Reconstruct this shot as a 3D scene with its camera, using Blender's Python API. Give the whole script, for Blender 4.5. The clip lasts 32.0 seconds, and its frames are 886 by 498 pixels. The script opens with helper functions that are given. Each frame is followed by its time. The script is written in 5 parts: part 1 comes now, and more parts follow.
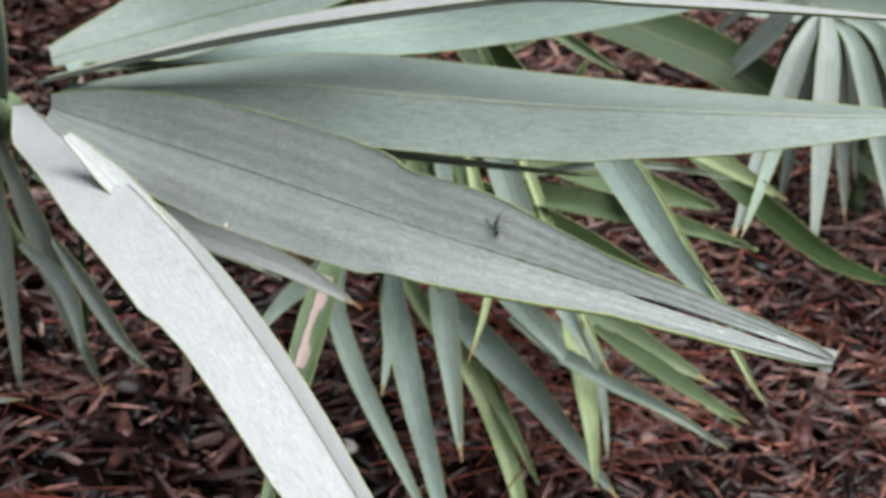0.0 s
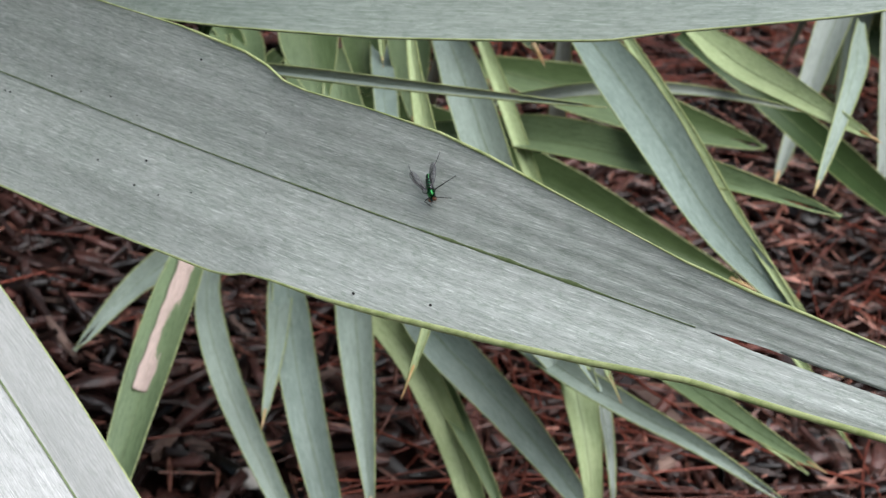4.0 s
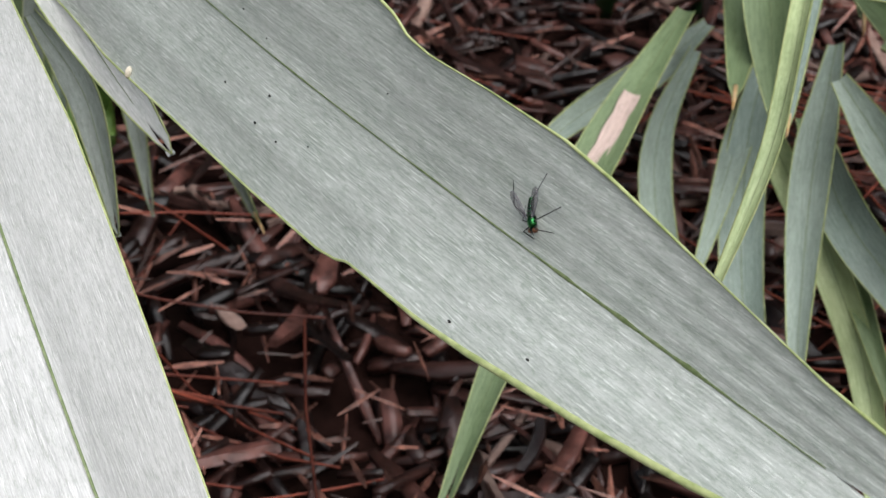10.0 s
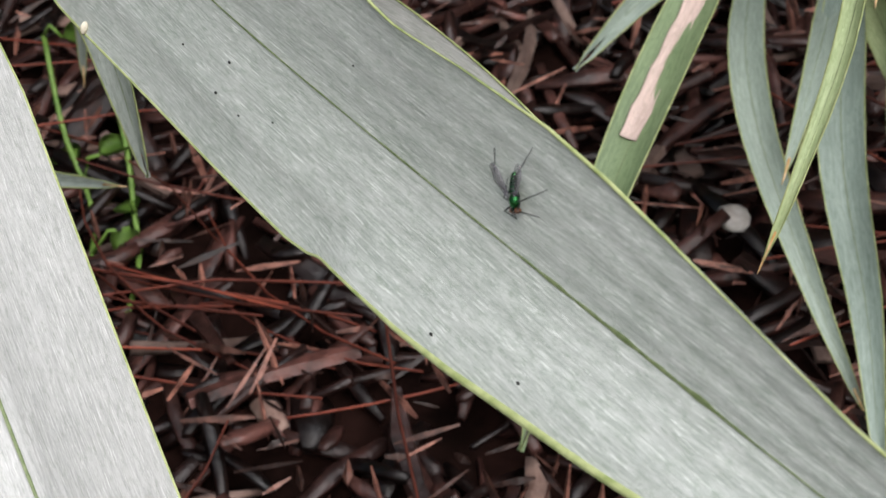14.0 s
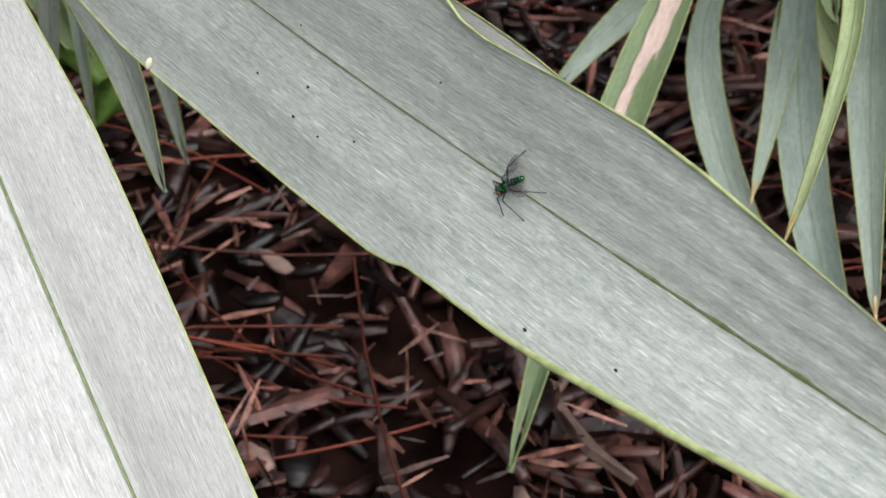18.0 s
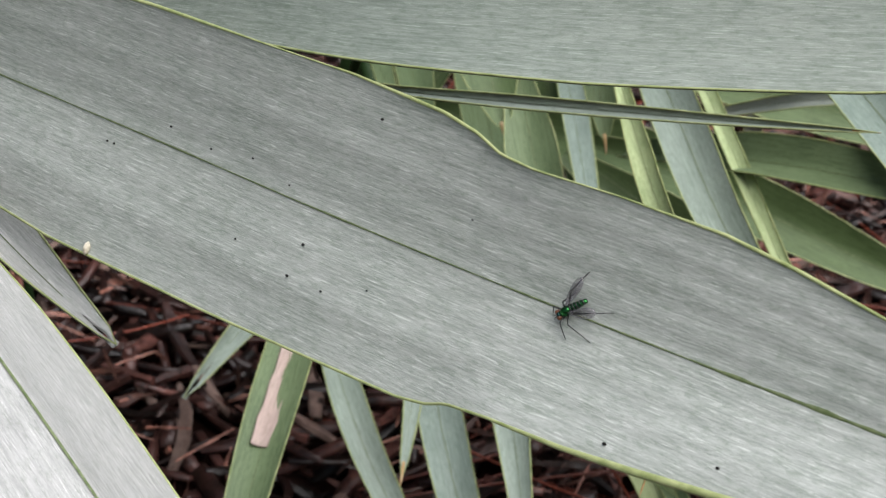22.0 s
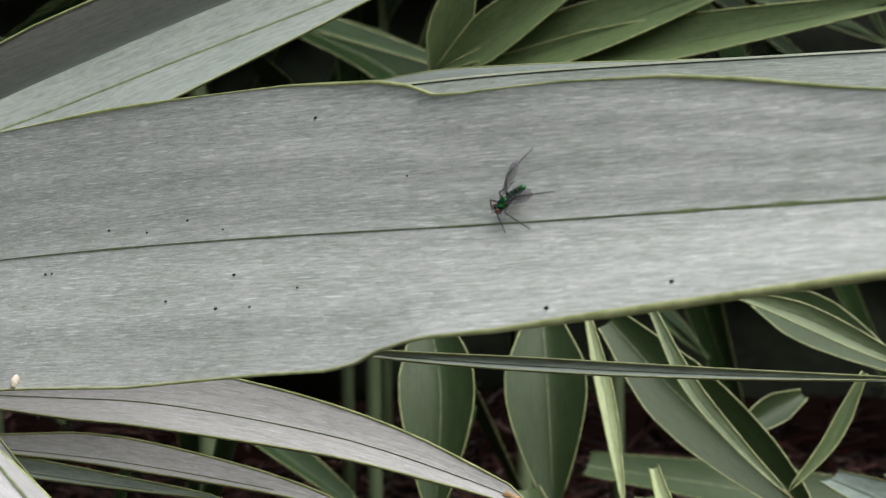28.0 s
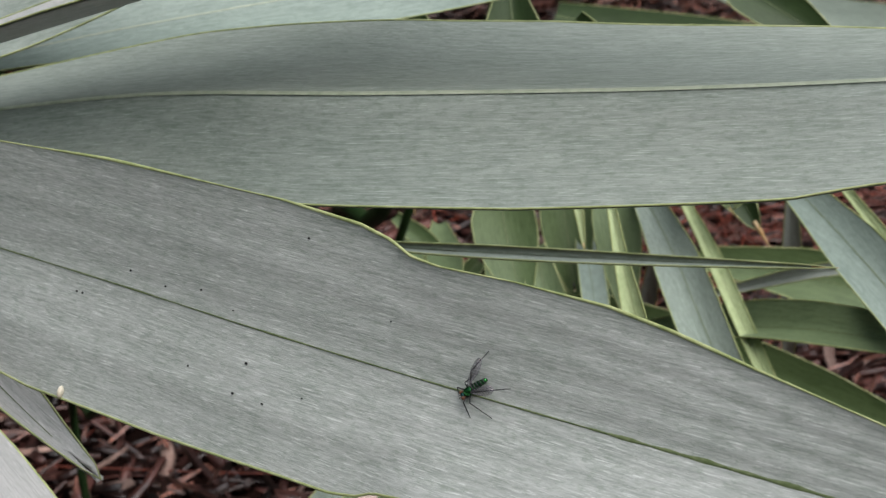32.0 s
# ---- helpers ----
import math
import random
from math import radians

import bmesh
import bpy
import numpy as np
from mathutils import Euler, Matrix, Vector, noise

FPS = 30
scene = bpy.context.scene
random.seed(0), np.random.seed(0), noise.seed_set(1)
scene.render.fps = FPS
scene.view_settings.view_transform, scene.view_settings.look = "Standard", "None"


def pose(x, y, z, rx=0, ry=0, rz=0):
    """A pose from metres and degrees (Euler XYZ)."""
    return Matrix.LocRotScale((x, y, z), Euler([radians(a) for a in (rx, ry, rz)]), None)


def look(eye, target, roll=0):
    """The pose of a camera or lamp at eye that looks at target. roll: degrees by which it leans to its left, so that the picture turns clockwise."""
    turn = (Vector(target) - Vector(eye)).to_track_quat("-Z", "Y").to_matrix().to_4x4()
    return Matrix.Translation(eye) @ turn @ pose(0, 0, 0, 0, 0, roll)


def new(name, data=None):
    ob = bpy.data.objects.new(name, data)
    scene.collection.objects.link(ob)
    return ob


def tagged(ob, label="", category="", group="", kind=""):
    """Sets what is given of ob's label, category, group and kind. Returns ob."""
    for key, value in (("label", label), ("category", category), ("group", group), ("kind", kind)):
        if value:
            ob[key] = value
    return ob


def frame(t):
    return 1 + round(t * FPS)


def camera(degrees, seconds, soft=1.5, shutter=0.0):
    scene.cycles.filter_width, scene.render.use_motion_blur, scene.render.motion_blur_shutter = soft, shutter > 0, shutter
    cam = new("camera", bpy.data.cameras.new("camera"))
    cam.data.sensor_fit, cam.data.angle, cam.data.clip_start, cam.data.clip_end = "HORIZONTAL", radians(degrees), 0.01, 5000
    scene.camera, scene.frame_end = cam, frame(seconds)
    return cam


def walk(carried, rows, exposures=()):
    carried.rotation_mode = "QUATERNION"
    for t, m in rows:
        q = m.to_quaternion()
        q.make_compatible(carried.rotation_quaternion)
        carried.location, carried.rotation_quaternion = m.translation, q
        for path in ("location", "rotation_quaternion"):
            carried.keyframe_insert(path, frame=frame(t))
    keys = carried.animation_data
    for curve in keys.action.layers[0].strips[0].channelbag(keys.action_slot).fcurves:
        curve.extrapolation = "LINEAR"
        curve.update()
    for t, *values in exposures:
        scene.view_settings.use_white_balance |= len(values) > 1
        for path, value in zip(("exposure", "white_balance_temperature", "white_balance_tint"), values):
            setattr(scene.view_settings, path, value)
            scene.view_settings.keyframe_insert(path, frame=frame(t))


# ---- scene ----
cam = camera(24.0, 32.0, soft=1.25)
cam.data.dof.use_dof = True
cam.data.dof.focus_distance = 0.300
cam.data.dof.aperture_fstop = 85.0

PATH = [
    (0, pose(0.02570, -0.55482, 0.46464, 64.430, -3.934, 1.146)),
    (0.5, pose(0.03442, -0.63429, 0.51125, 63.807, -3.575, 1.376)),
    (1, pose(0.00956, -0.79452, 0.59187, 63.360, -3.886, -0.000)),
    (1.5, pose(-0.00536, -0.94488, 0.66949, 62.942, -4.423, -0.138)),
    (2, pose(0.00607, -0.81324, 0.59783, 63.479, -4.161, 0.862)),
    (2.5, pose(0.02721, -0.48506, 0.43848, 63.946, -4.702, 0.216)),
    (3, pose(0.03740, -0.35277, 0.37589, 63.745, -4.756, 0.199)),
    (3.5, pose(0.04258, -0.31531, 0.36113, 62.968, -4.495, 0.615)),
    (4, pose(0.04270, -0.32104, 0.36686, 62.204, -4.255, 0.992)),
    (4.5, pose(0.03770, -0.31830, 0.36577, 62.034, -4.387, 0.874)),
    (5, pose(0.02507, -0.27800, 0.34306, 62.575, -5.108, 0.005)),
    (5.5, pose(0.02498, -0.27582, 0.34852, 61.284, -4.520, -0.068)),
    (6, pose(0.02411, -0.27726, 0.34889, 61.417, -5.381, -1.098)),
    (6.5, pose(0.01140, -0.27953, 0.34885, 61.382, -6.385, -3.616)),
    (7, pose(0.03070, -0.27663, 0.35028, 61.575, -3.956, -1.666)),
    (7.5, pose(0.04289, -0.27389, 0.35804, 60.857, -2.897, 0.974)),
    (8, pose(0.05496, -0.26665, 0.36286, 59.829, -3.530, 6.082)),
    (8.5, pose(0.06723, -0.25590, 0.36652, 58.846, -2.683, 9.570)),
    (9, pose(0.07807, -0.25421, 0.36102, 57.999, -4.111, 13.483)),
    (9.5, pose(0.09330, -0.23984, 0.36970, 54.754, -0.274, 17.642)),
    (10, pose(0.10350, -0.23116, 0.36916, 53.655, 1.034, 18.972)),
    (10.5, pose(0.11097, -0.21550, 0.36268, 52.197, 3.241, 20.549)),
    (11, pose(0.10603, -0.20032, 0.37212, 49.032, 3.370, 21.138)),
    (11.5, pose(0.10178, -0.19330, 0.38686, 45.886, 4.286, 20.625)),
    (12, pose(0.10556, -0.19374, 0.38790, 45.743, 4.744, 20.228)),
    (12.5, pose(0.10769, -0.18970, 0.38527, 45.344, 5.199, 19.907)),
    (13, pose(0.10600, -0.18730, 0.37976, 45.441, 5.588, 20.136)),
    (13.5, pose(0.10404, -0.18793, 0.37330, 46.500, 6.138, 20.269)),
    (14, pose(0.10723, -0.18759, 0.36908, 47.981, 6.133, 19.991)),
    (14.5, pose(0.10683, -0.19117, 0.37248, 48.167, 5.999, 19.756)),
    (15, pose(0.10351, -0.19315, 0.37489, 48.145, 5.998, 19.260)),
    (15.5, pose(0.09663, -0.19521, 0.37689, 48.028, 6.079, 18.349)),
    (16, pose(0.09013, -0.19798, 0.37675, 48.081, 6.131, 17.469)),
    (16.5, pose(0.08792, -0.20210, 0.37273, 48.572, 6.051, 17.066)),
    (17, pose(0.08999, -0.21043, 0.36182, 49.903, 5.750, 17.035)),
    (17.5, pose(0.08684, -0.21389, 0.36189, 50.465, 5.096, 16.675)),
    (18, pose(0.08703, -0.21576, 0.35902, 51.139, 5.148, 16.215)),
    (18.5, pose(0.08469, -0.21222, 0.36067, 50.967, 4.928, 16.375)),
    (19, pose(0.08145, -0.20842, 0.36493, 50.344, 5.266, 16.300)),
    (19.5, pose(0.07908, -0.21154, 0.36694, 50.387, 4.142, 14.798)),
    (20, pose(0.06766, -0.21934, 0.36463, 51.841, 0.933, 12.358)),
    (20.5, pose(0.05020, -0.22710, 0.35756, 54.469, -1.126, 8.751)),
    (21, pose(0.04295, -0.23659, 0.34815, 58.823, -1.936, 6.505)),
    (21.5, pose(0.02678, -0.23973, 0.34238, 60.724, -1.264, 3.909)),
    (22, pose(0.02150, -0.24457, 0.34028, 61.816, -1.502, 3.238)),
    (22.5, pose(0.02378, -0.24616, 0.34015, 61.738, -1.123, 3.018)),
    (23, pose(0.02063, -0.24703, 0.34286, 61.805, -0.518, 2.471)),
    (23.5, pose(0.02512, -0.24812, 0.34074, 61.730, -0.975, 3.516)),
    (24, pose(0.02732, -0.24965, 0.33281, 62.069, -1.806, 3.303)),
    (24.5, pose(0.02313, -0.25810, 0.31521, 67.618, -2.322, 2.437)),
    (25, pose(0.02385, -0.26033, 0.29885, 71.336, -2.092, 2.735)),
    (25.5, pose(0.02916, -0.25831, 0.27577, 75.432, -1.290, 4.126)),
    (26, pose(0.03623, -0.25421, 0.25330, 79.302, -0.503, 5.694)),
    (26.5, pose(0.04226, -0.25018, 0.23875, 82.294, -0.164, 6.436)),
    (27, pose(0.04987, -0.24472, 0.22518, 86.177, -0.156, 6.410)),
    (27.5, pose(0.05093, -0.24240, 0.21396, 88.137, 0.805, 7.554)),
    (28, pose(0.04672, -0.24886, 0.21185, 88.994, 0.466, 6.575)),
    (28.5, pose(0.04353, -0.24554, 0.21668, 88.115, 1.198, 6.207)),
    (29, pose(0.04175, -0.24259, 0.21977, 87.973, 1.317, 4.660)),
    (29.5, pose(0.03872, -0.24150, 0.22379, 87.142, 1.427, 4.332)),
    (30, pose(0.04013, -0.24168, 0.22354, 86.951, 1.118, 4.545)),
    (30.5, pose(0.04217, -0.24368, 0.22261, 86.943, 1.169, 4.225)),
    (31, pose(0.04883, -0.24796, 0.23159, 86.831, 0.862, 5.310)),
    (31.5, pose(0.05644, -0.26359, 0.27776, 77.303, 2.277, 6.275)),
    (32, pose(0.05092, -0.26946, 0.32989, 68.954, 1.739, 5.598)),
]
EXPOSURES = [(0, 0.2, 6200, 8), (1, 0.45, 6200, 8), (2, 0.40, 6200, 8), (2.5, 0.25, 6200, 8), (5, 0.12, 6250, 8), (8, 0.04, 6300, 9), (9, 0.18, 6350, 9), (13, 0.2, 6500, 10), (16, 0.2, 6500, 10), (20, 0.2, 6450, 9), (22, 0.1, 6450, 10), (24.5, 0.1, 6400, 10), (27, 0.15, 6500, 13), (30.5, 0.1, 6500, 13), (32, -0.1, 6450, 11)]
walk(cam, PATH, EXPOSURES)

# ---- light: an overcast sky over an open garden bed ----
world = bpy.data.worlds.new("sky")
scene.world = world
world.use_nodes = True
sky = world.node_tree.nodes.new("ShaderNodeTexSky")
sky.sky_type = "NISHITA"
sky.sun_disc = False
sky.sun_elevation = radians(60)
sky.sun_rotation = radians(150)
sky.air_density = 2.0
sky.dust_density = 4.0
background = world.node_tree.nodes["Background"]
background.inputs[1].default_value = 0.062
world.node_tree.links.new(sky.outputs[0], background.inputs[0])
sun = new("sun", bpy.data.lights.new("sun", "SUN"))
sun.data.energy, sun.data.angle, sun.data.color = 5.1, radians(75), (1.0, 0.975, 0.985)
sun.matrix_world = look((0, 0, 3), (-0.45, 0.2, 2.13))


# ---- materials ----
def material(name):
    m = bpy.data.materials.new(name)
    m.use_nodes = True
    return m, m.node_tree.nodes, m.node_tree.links, m.node_tree.nodes["Principled BSDF"]


def leaf_material(name, pale, dark, rough=0.5, streak=0.5, bloom=0.35, bump=0.25):
    """A waxy ribbed blade: the UV runs in metres along and across it."""
    m, nodes, links, bsdf = material(name)
    uv = nodes.new("ShaderNodeUVMap")

    def tex(sx, sy, detail=3.0, rough_=0.55):
        mp = nodes.new("ShaderNodeMapping")
        mp.inputs["Scale"].default_value = (sx, sy, 1)
        links.new(uv.outputs[0], mp.inputs[0])
        n = nodes.new("ShaderNodeTexNoise")
        n.inputs["Scale"].default_value = 1.0
        n.inputs["Detail"].default_value = detail
        n.inputs["Roughness"].default_value = rough_
        links.new(mp.outputs[0], n.inputs["Vector"])
        return n.outputs[0]

    def ramp(src, a, b, c0=(0, 0, 0, 1), c1=(1, 1, 1, 1)):
        r = nodes.new("ShaderNodeValToRGB")
        r.color_ramp.elements[0].position, r.color_ramp.elements[1].position = a, b
        r.color_ramp.elements[0].color, r.color_ramp.elements[1].color = c0, c1
        links.new(src, r.inputs[0])
        return r.outputs[0]

    def mix(fac, a, b, kind="MIX"):
        x = nodes.new("ShaderNodeMix")
        x.data_type, x.blend_type = "RGBA", kind
        for sock, val in ((x.inputs[0], fac), (x.inputs[6], a), (x.inputs[7], b)):
            if isinstance(val, (int, float)):
                sock.default_value = val
            elif isinstance(val, tuple):
                sock.default_value = (*val, 1)
            else:
                links.new(val, sock)
        return x.outputs[2]

    fine = tex(230, 3400, 5.0, 0.8)
    mid = tex(110, 1500, 5.0, 0.7)
    broad = tex(55, 150, 6.0, 0.7)
    spots = tex(480, 900, 6.0, 0.8)
    dash = tex(190, 4200, 4.0, 0.6)
    glow = min(1.0, sum(pale) / 1.0) ** 1.5
    white = tuple(min(1.0, c * 1.28 + 0.035 * glow) for c in pale)
    col = mix(ramp(broad, 0.30, 0.70), dark, pale)
    col = mix(ramp(mid, 0.40, 0.66), col, mix(0.6, col, white))
    lines = nodes.new("ShaderNodeMath")
    lines.operation = "MULTIPLY"
    links.new(ramp(fine, 0.48, 0.58), lines.inputs[0])
    lines.inputs[1].default_value = streak
    col = mix(lines.outputs[0], col, white)
    patch = nodes.new("ShaderNodeMath")
    patch.operation = "MULTIPLY"
    links.new(ramp(spots, 0.55, 0.75), patch.inputs[0])
    patch.inputs[1].default_value = bloom
    col = mix(patch.outputs[0], col, white)
    flecks = nodes.new("ShaderNodeMath")
    flecks.operation = "MULTIPLY"
    links.new(ramp(dash, 0.585, 0.64), flecks.inputs[0])
    flecks.inputs[1].default_value = streak
    col = mix(flecks.outputs[0], col, tuple(min(1.0, c * 1.7 + 0.06 * glow) for c in pale))
    stain = nodes.new("ShaderNodeMath")
    stain.operation = "MULTIPLY"
    links.new(ramp(tex(420, 1300, 6.0, 0.8), 0.50, 0.62), stain.inputs[0])
    stain.inputs[1].default_value = 0.45
    col = mix(stain.outputs[0], col, (dark[0] * 0.74, dark[1] * 0.82, dark[2] * 0.70))
    links.new(col, bsdf.inputs["Base Color"])
    bsdf.inputs["Roughness"].default_value = rough
    bsdf.inputs["Specular IOR Level"].default_value = 0.35
    bp = nodes.new("ShaderNodeBump")
    bp.inputs["Strength"].default_value = bump
    bp.inputs["Distance"].default_value = 0.0003
    links.new(fine, bp.inputs["Height"])
    links.new(bp.outputs[0], bsdf.inputs["Normal"])
    return m


def speckled(name, a, b, scale=60.0, rough=0.8, metal=0.0, bump=0.3, per_object=0.0, stretch=(1, 1, 1)):
    """Two colours mixed by noise; per_object: how far single pieces differ."""
    m, nodes, links, bsdf = material(name)
    co = nodes.new("ShaderNodeTexCoord")
    mp = nodes.new("ShaderNodeMapping")
    mp.inputs["Scale"].default_value = stretch
    links.new(co.outputs["Object"], mp.inputs[0])
    n = nodes.new("ShaderNodeTexNoise")
    n.inputs["Scale"].default_value, n.inputs["Detail"].default_value, n.inputs["Roughness"].default_value = scale, 6.0, 0.65
    links.new(mp.outputs[0], n.inputs["Vector"])
    r = nodes.new("ShaderNodeValToRGB")
    r.color_ramp.elements[0].position, r.color_ramp.elements[1].position = 0.35, 0.65
    r.color_ramp.elements[0].color, r.color_ramp.elements[1].color = (*a, 1), (*b, 1)
    links.new(n.outputs[0], r.inputs[0])
    col = r.outputs[0]
    if per_object:
        geo = nodes.new("ShaderNodeNewGeometry")
        info = nodes.new("ShaderNodeObjectInfo")
        add = nodes.new("ShaderNodeMath")
        add.operation = "ADD"
        links.new(geo.outputs["Random Per Island"], add.inputs[0])
        links.new(info.outputs["Random"], add.inputs[1])
        fr = nodes.new("ShaderNodeMath")
        fr.operation = "FRACT"
        links.new(add.outputs[0], fr.inputs[0])
        pw = nodes.new("ShaderNodeMath")
        pw.operation = "POWER"
        links.new(fr.outputs[0], pw.inputs[0])
        pw.inputs[1].default_value = 2.2
        mr = nodes.new("ShaderNodeMapRange")
        mr.inputs["To Min"].default_value, mr.inputs["To Max"].default_value = 1 - per_object, 1 + per_object * 2.6
        links.new(pw.outputs[0], mr.inputs[0])
        hsv = nodes.new("ShaderNodeHueSaturation")
        links.new(col, hsv.inputs["Color"])
        links.new(mr.outputs[0], hsv.inputs["Value"])
        col = hsv.outputs[0]
    links.new(col, bsdf.inputs["Base Color"])
    bsdf.inputs["Roughness"].default_value, bsdf.inputs["Metallic"].default_value = rough, metal
    bp = nodes.new("ShaderNodeBump")
    bp.inputs["Strength"].default_value, bp.inputs["Distance"].default_value = bump, 0.002
    links.new(n.outputs[0], bp.inputs["Height"])
    links.new(bp.outputs[0], bsdf.inputs["Normal"])
    return m


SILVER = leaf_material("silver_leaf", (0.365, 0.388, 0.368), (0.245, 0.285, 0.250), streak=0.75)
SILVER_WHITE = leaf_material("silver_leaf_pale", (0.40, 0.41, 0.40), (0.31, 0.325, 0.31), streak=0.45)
SILVER_NEAR = leaf_material("silver_leaf_near", (0.36, 0.365, 0.36), (0.27, 0.28, 0.27), streak=0.55)
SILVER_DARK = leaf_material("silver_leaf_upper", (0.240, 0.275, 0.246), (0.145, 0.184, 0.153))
SILVER_HANG = leaf_material("silver_leaf_hanging", (0.265, 0.32, 0.275), (0.175, 0.225, 0.185), streak=0.25)
BLUEGREEN = leaf_material("blue_green_leaf", (0.235, 0.295, 0.258), (0.145, 0.195, 0.165), streak=0.25)
GREEN = leaf_material("green_leaf", (0.165, 0.225, 0.115), (0.095, 0.140, 0.065), streak=0.15, bloom=0.15)
# green painted near-black and dulled, to stand for the shade at the back
DEEP_SHADE = leaf_material("deep_shade_leaf", (0.020, 0.044, 0.014), (0.009, 0.020, 0.006), streak=0.12, bloom=0.03)
DEEP_SHADE.node_tree.nodes["Principled BSDF"].inputs["Specular IOR Level"].default_value = 0.12
# dark copy of GREEN, its colour carrying the shade on covered leaves
SHADE_GREEN = leaf_material("shaded_green_leaf", (0.036, 0.066, 0.020), (0.018, 0.036, 0.009), streak=0.12, bloom=0.04)
YELLOW = leaf_material("yellow_green_leaf", (0.40, 0.475, 0.25), (0.265, 0.34, 0.165), streak=0.3, bloom=0.3)
PINK = leaf_material("dry_pink_leaf", (0.50, 0.385, 0.34), (0.36, 0.275, 0.24), streak=0.3)
MARGIN = speckled("leaf_margin", (0.21, 0.26, 0.09), (0.40, 0.44, 0.21), 300, 0.5, bump=0.1)
RIB = speckled("midrib", (0.075, 0.11, 0.035), (0.17, 0.21, 0.10), 900, 0.5, bump=0.1)
TIP = speckled("dry_tip", (0.45, 0.25, 0.08), (0.65, 0.5, 0.3), 400, 0.7)
PALE_RIB = speckled("pale_midrib", (0.26, 0.31, 0.22), (0.38, 0.42, 0.32), 500, 0.45, bump=0.1)
SOIL = speckled("dark_soil", (0.005, 0.0026, 0.002), (0.022, 0.010, 0.008), 40, 0.95, bump=0.8)
BARK = speckled("bark_chip", (0.005, 0.0022, 0.0018), (0.064, 0.026, 0.021), 90, 0.38, bump=0.6, per_object=0.85, stretch=(1, 1, 1))
SPLINTER = speckled("bark_splinter", (0.03, 0.011, 0.008), (0.19, 0.085, 0.062), 200, 0.34, bump=0.5, per_object=0.8)
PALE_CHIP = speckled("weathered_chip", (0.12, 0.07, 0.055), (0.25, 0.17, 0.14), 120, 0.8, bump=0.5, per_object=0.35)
# backdrop green, painted almost black in place of shade behind the bed
BACKDROP_SHADE = speckled("backdrop_shade_green", (0.004, 0.008, 0.003), (0.016, 0.030, 0.010), 22, 0.8, bump=0.8)
NEEDLE = speckled("pine_needle", (0.10, 0.020, 0.012), (0.21, 0.048, 0.026), 60, 0.5, per_object=0.4)
STONE = speckled("white_shell", (0.42, 0.38, 0.34), (0.72, 0.69, 0.65), 160, 0.7)

SOIL.node_tree.nodes["Principled BSDF"].inputs["Specular IOR Level"].default_value = 0.03


def part(name, bm, mat, parent=None, label=""):
    me = bpy.data.meshes.new(name)
    bm.to_mesh(me)
    bm.free()
    for p in me.polygons:
        p.use_smooth = True
    me.materials.append(mat)
    ob = new(name, me)
    ob.parent = parent
    if label:
        ob["label"] = label
    return ob


def thing(name, label, category, group="", m=None):
    ob = new(name)
    ob.empty_display_size = 0.02
    if m is not None:
        ob.matrix_world = m
    return tagged(ob, label, category, group)


def spline(pts, n):
    """Points along a smooth curve through pts."""
    pts = [Vector(p) for p in pts]
    ext = [pts[0] * 2 - pts[1]] + pts + [pts[-1] * 2 - pts[-2]]
    cum = [0.0]
    for a, b in zip(pts, pts[1:]):
        cum.append(cum[-1] + (b - a).length)
    out = []
    for k in range(n + 1):
        d = cum[-1] * k / n
        i = max(j for j in range(len(pts) - 1) if cum[j] <= d + 1e-12)
        t = (d - cum[i]) / max(cum[i + 1] - cum[i], 1e-9)
        p0, p1, p2, p3 = ext[i:i + 4]
        out.append(0.5 * ((2 * p1) + (p2 - p0) * t + (2 * p0 - 5 * p1 + 4 * p2 - p3) * t * t + (3 * p1 - p0 - 3 * p2 + p3) * t ** 3))
    return out, cum[-1]


def lerp_table(table, x):
    for (a, va), (b, vb) in zip(table, table[1:]):
        if x <= b:
            f = min(max((x - a) / (b - a), 0), 1)
            return va + (vb - va) * f
    return table[-1][1]


def palm_width(f):
    """Share of the full half width at a share f of a blade's length."""
    return min(1.0, (0.28 + 2.6 * f)) * (1 - max(0, f - 0.35) ** 1.6 * 1.9) if f < 0.97 else max(0.0, (1 - f) / 0.03) * 0.07


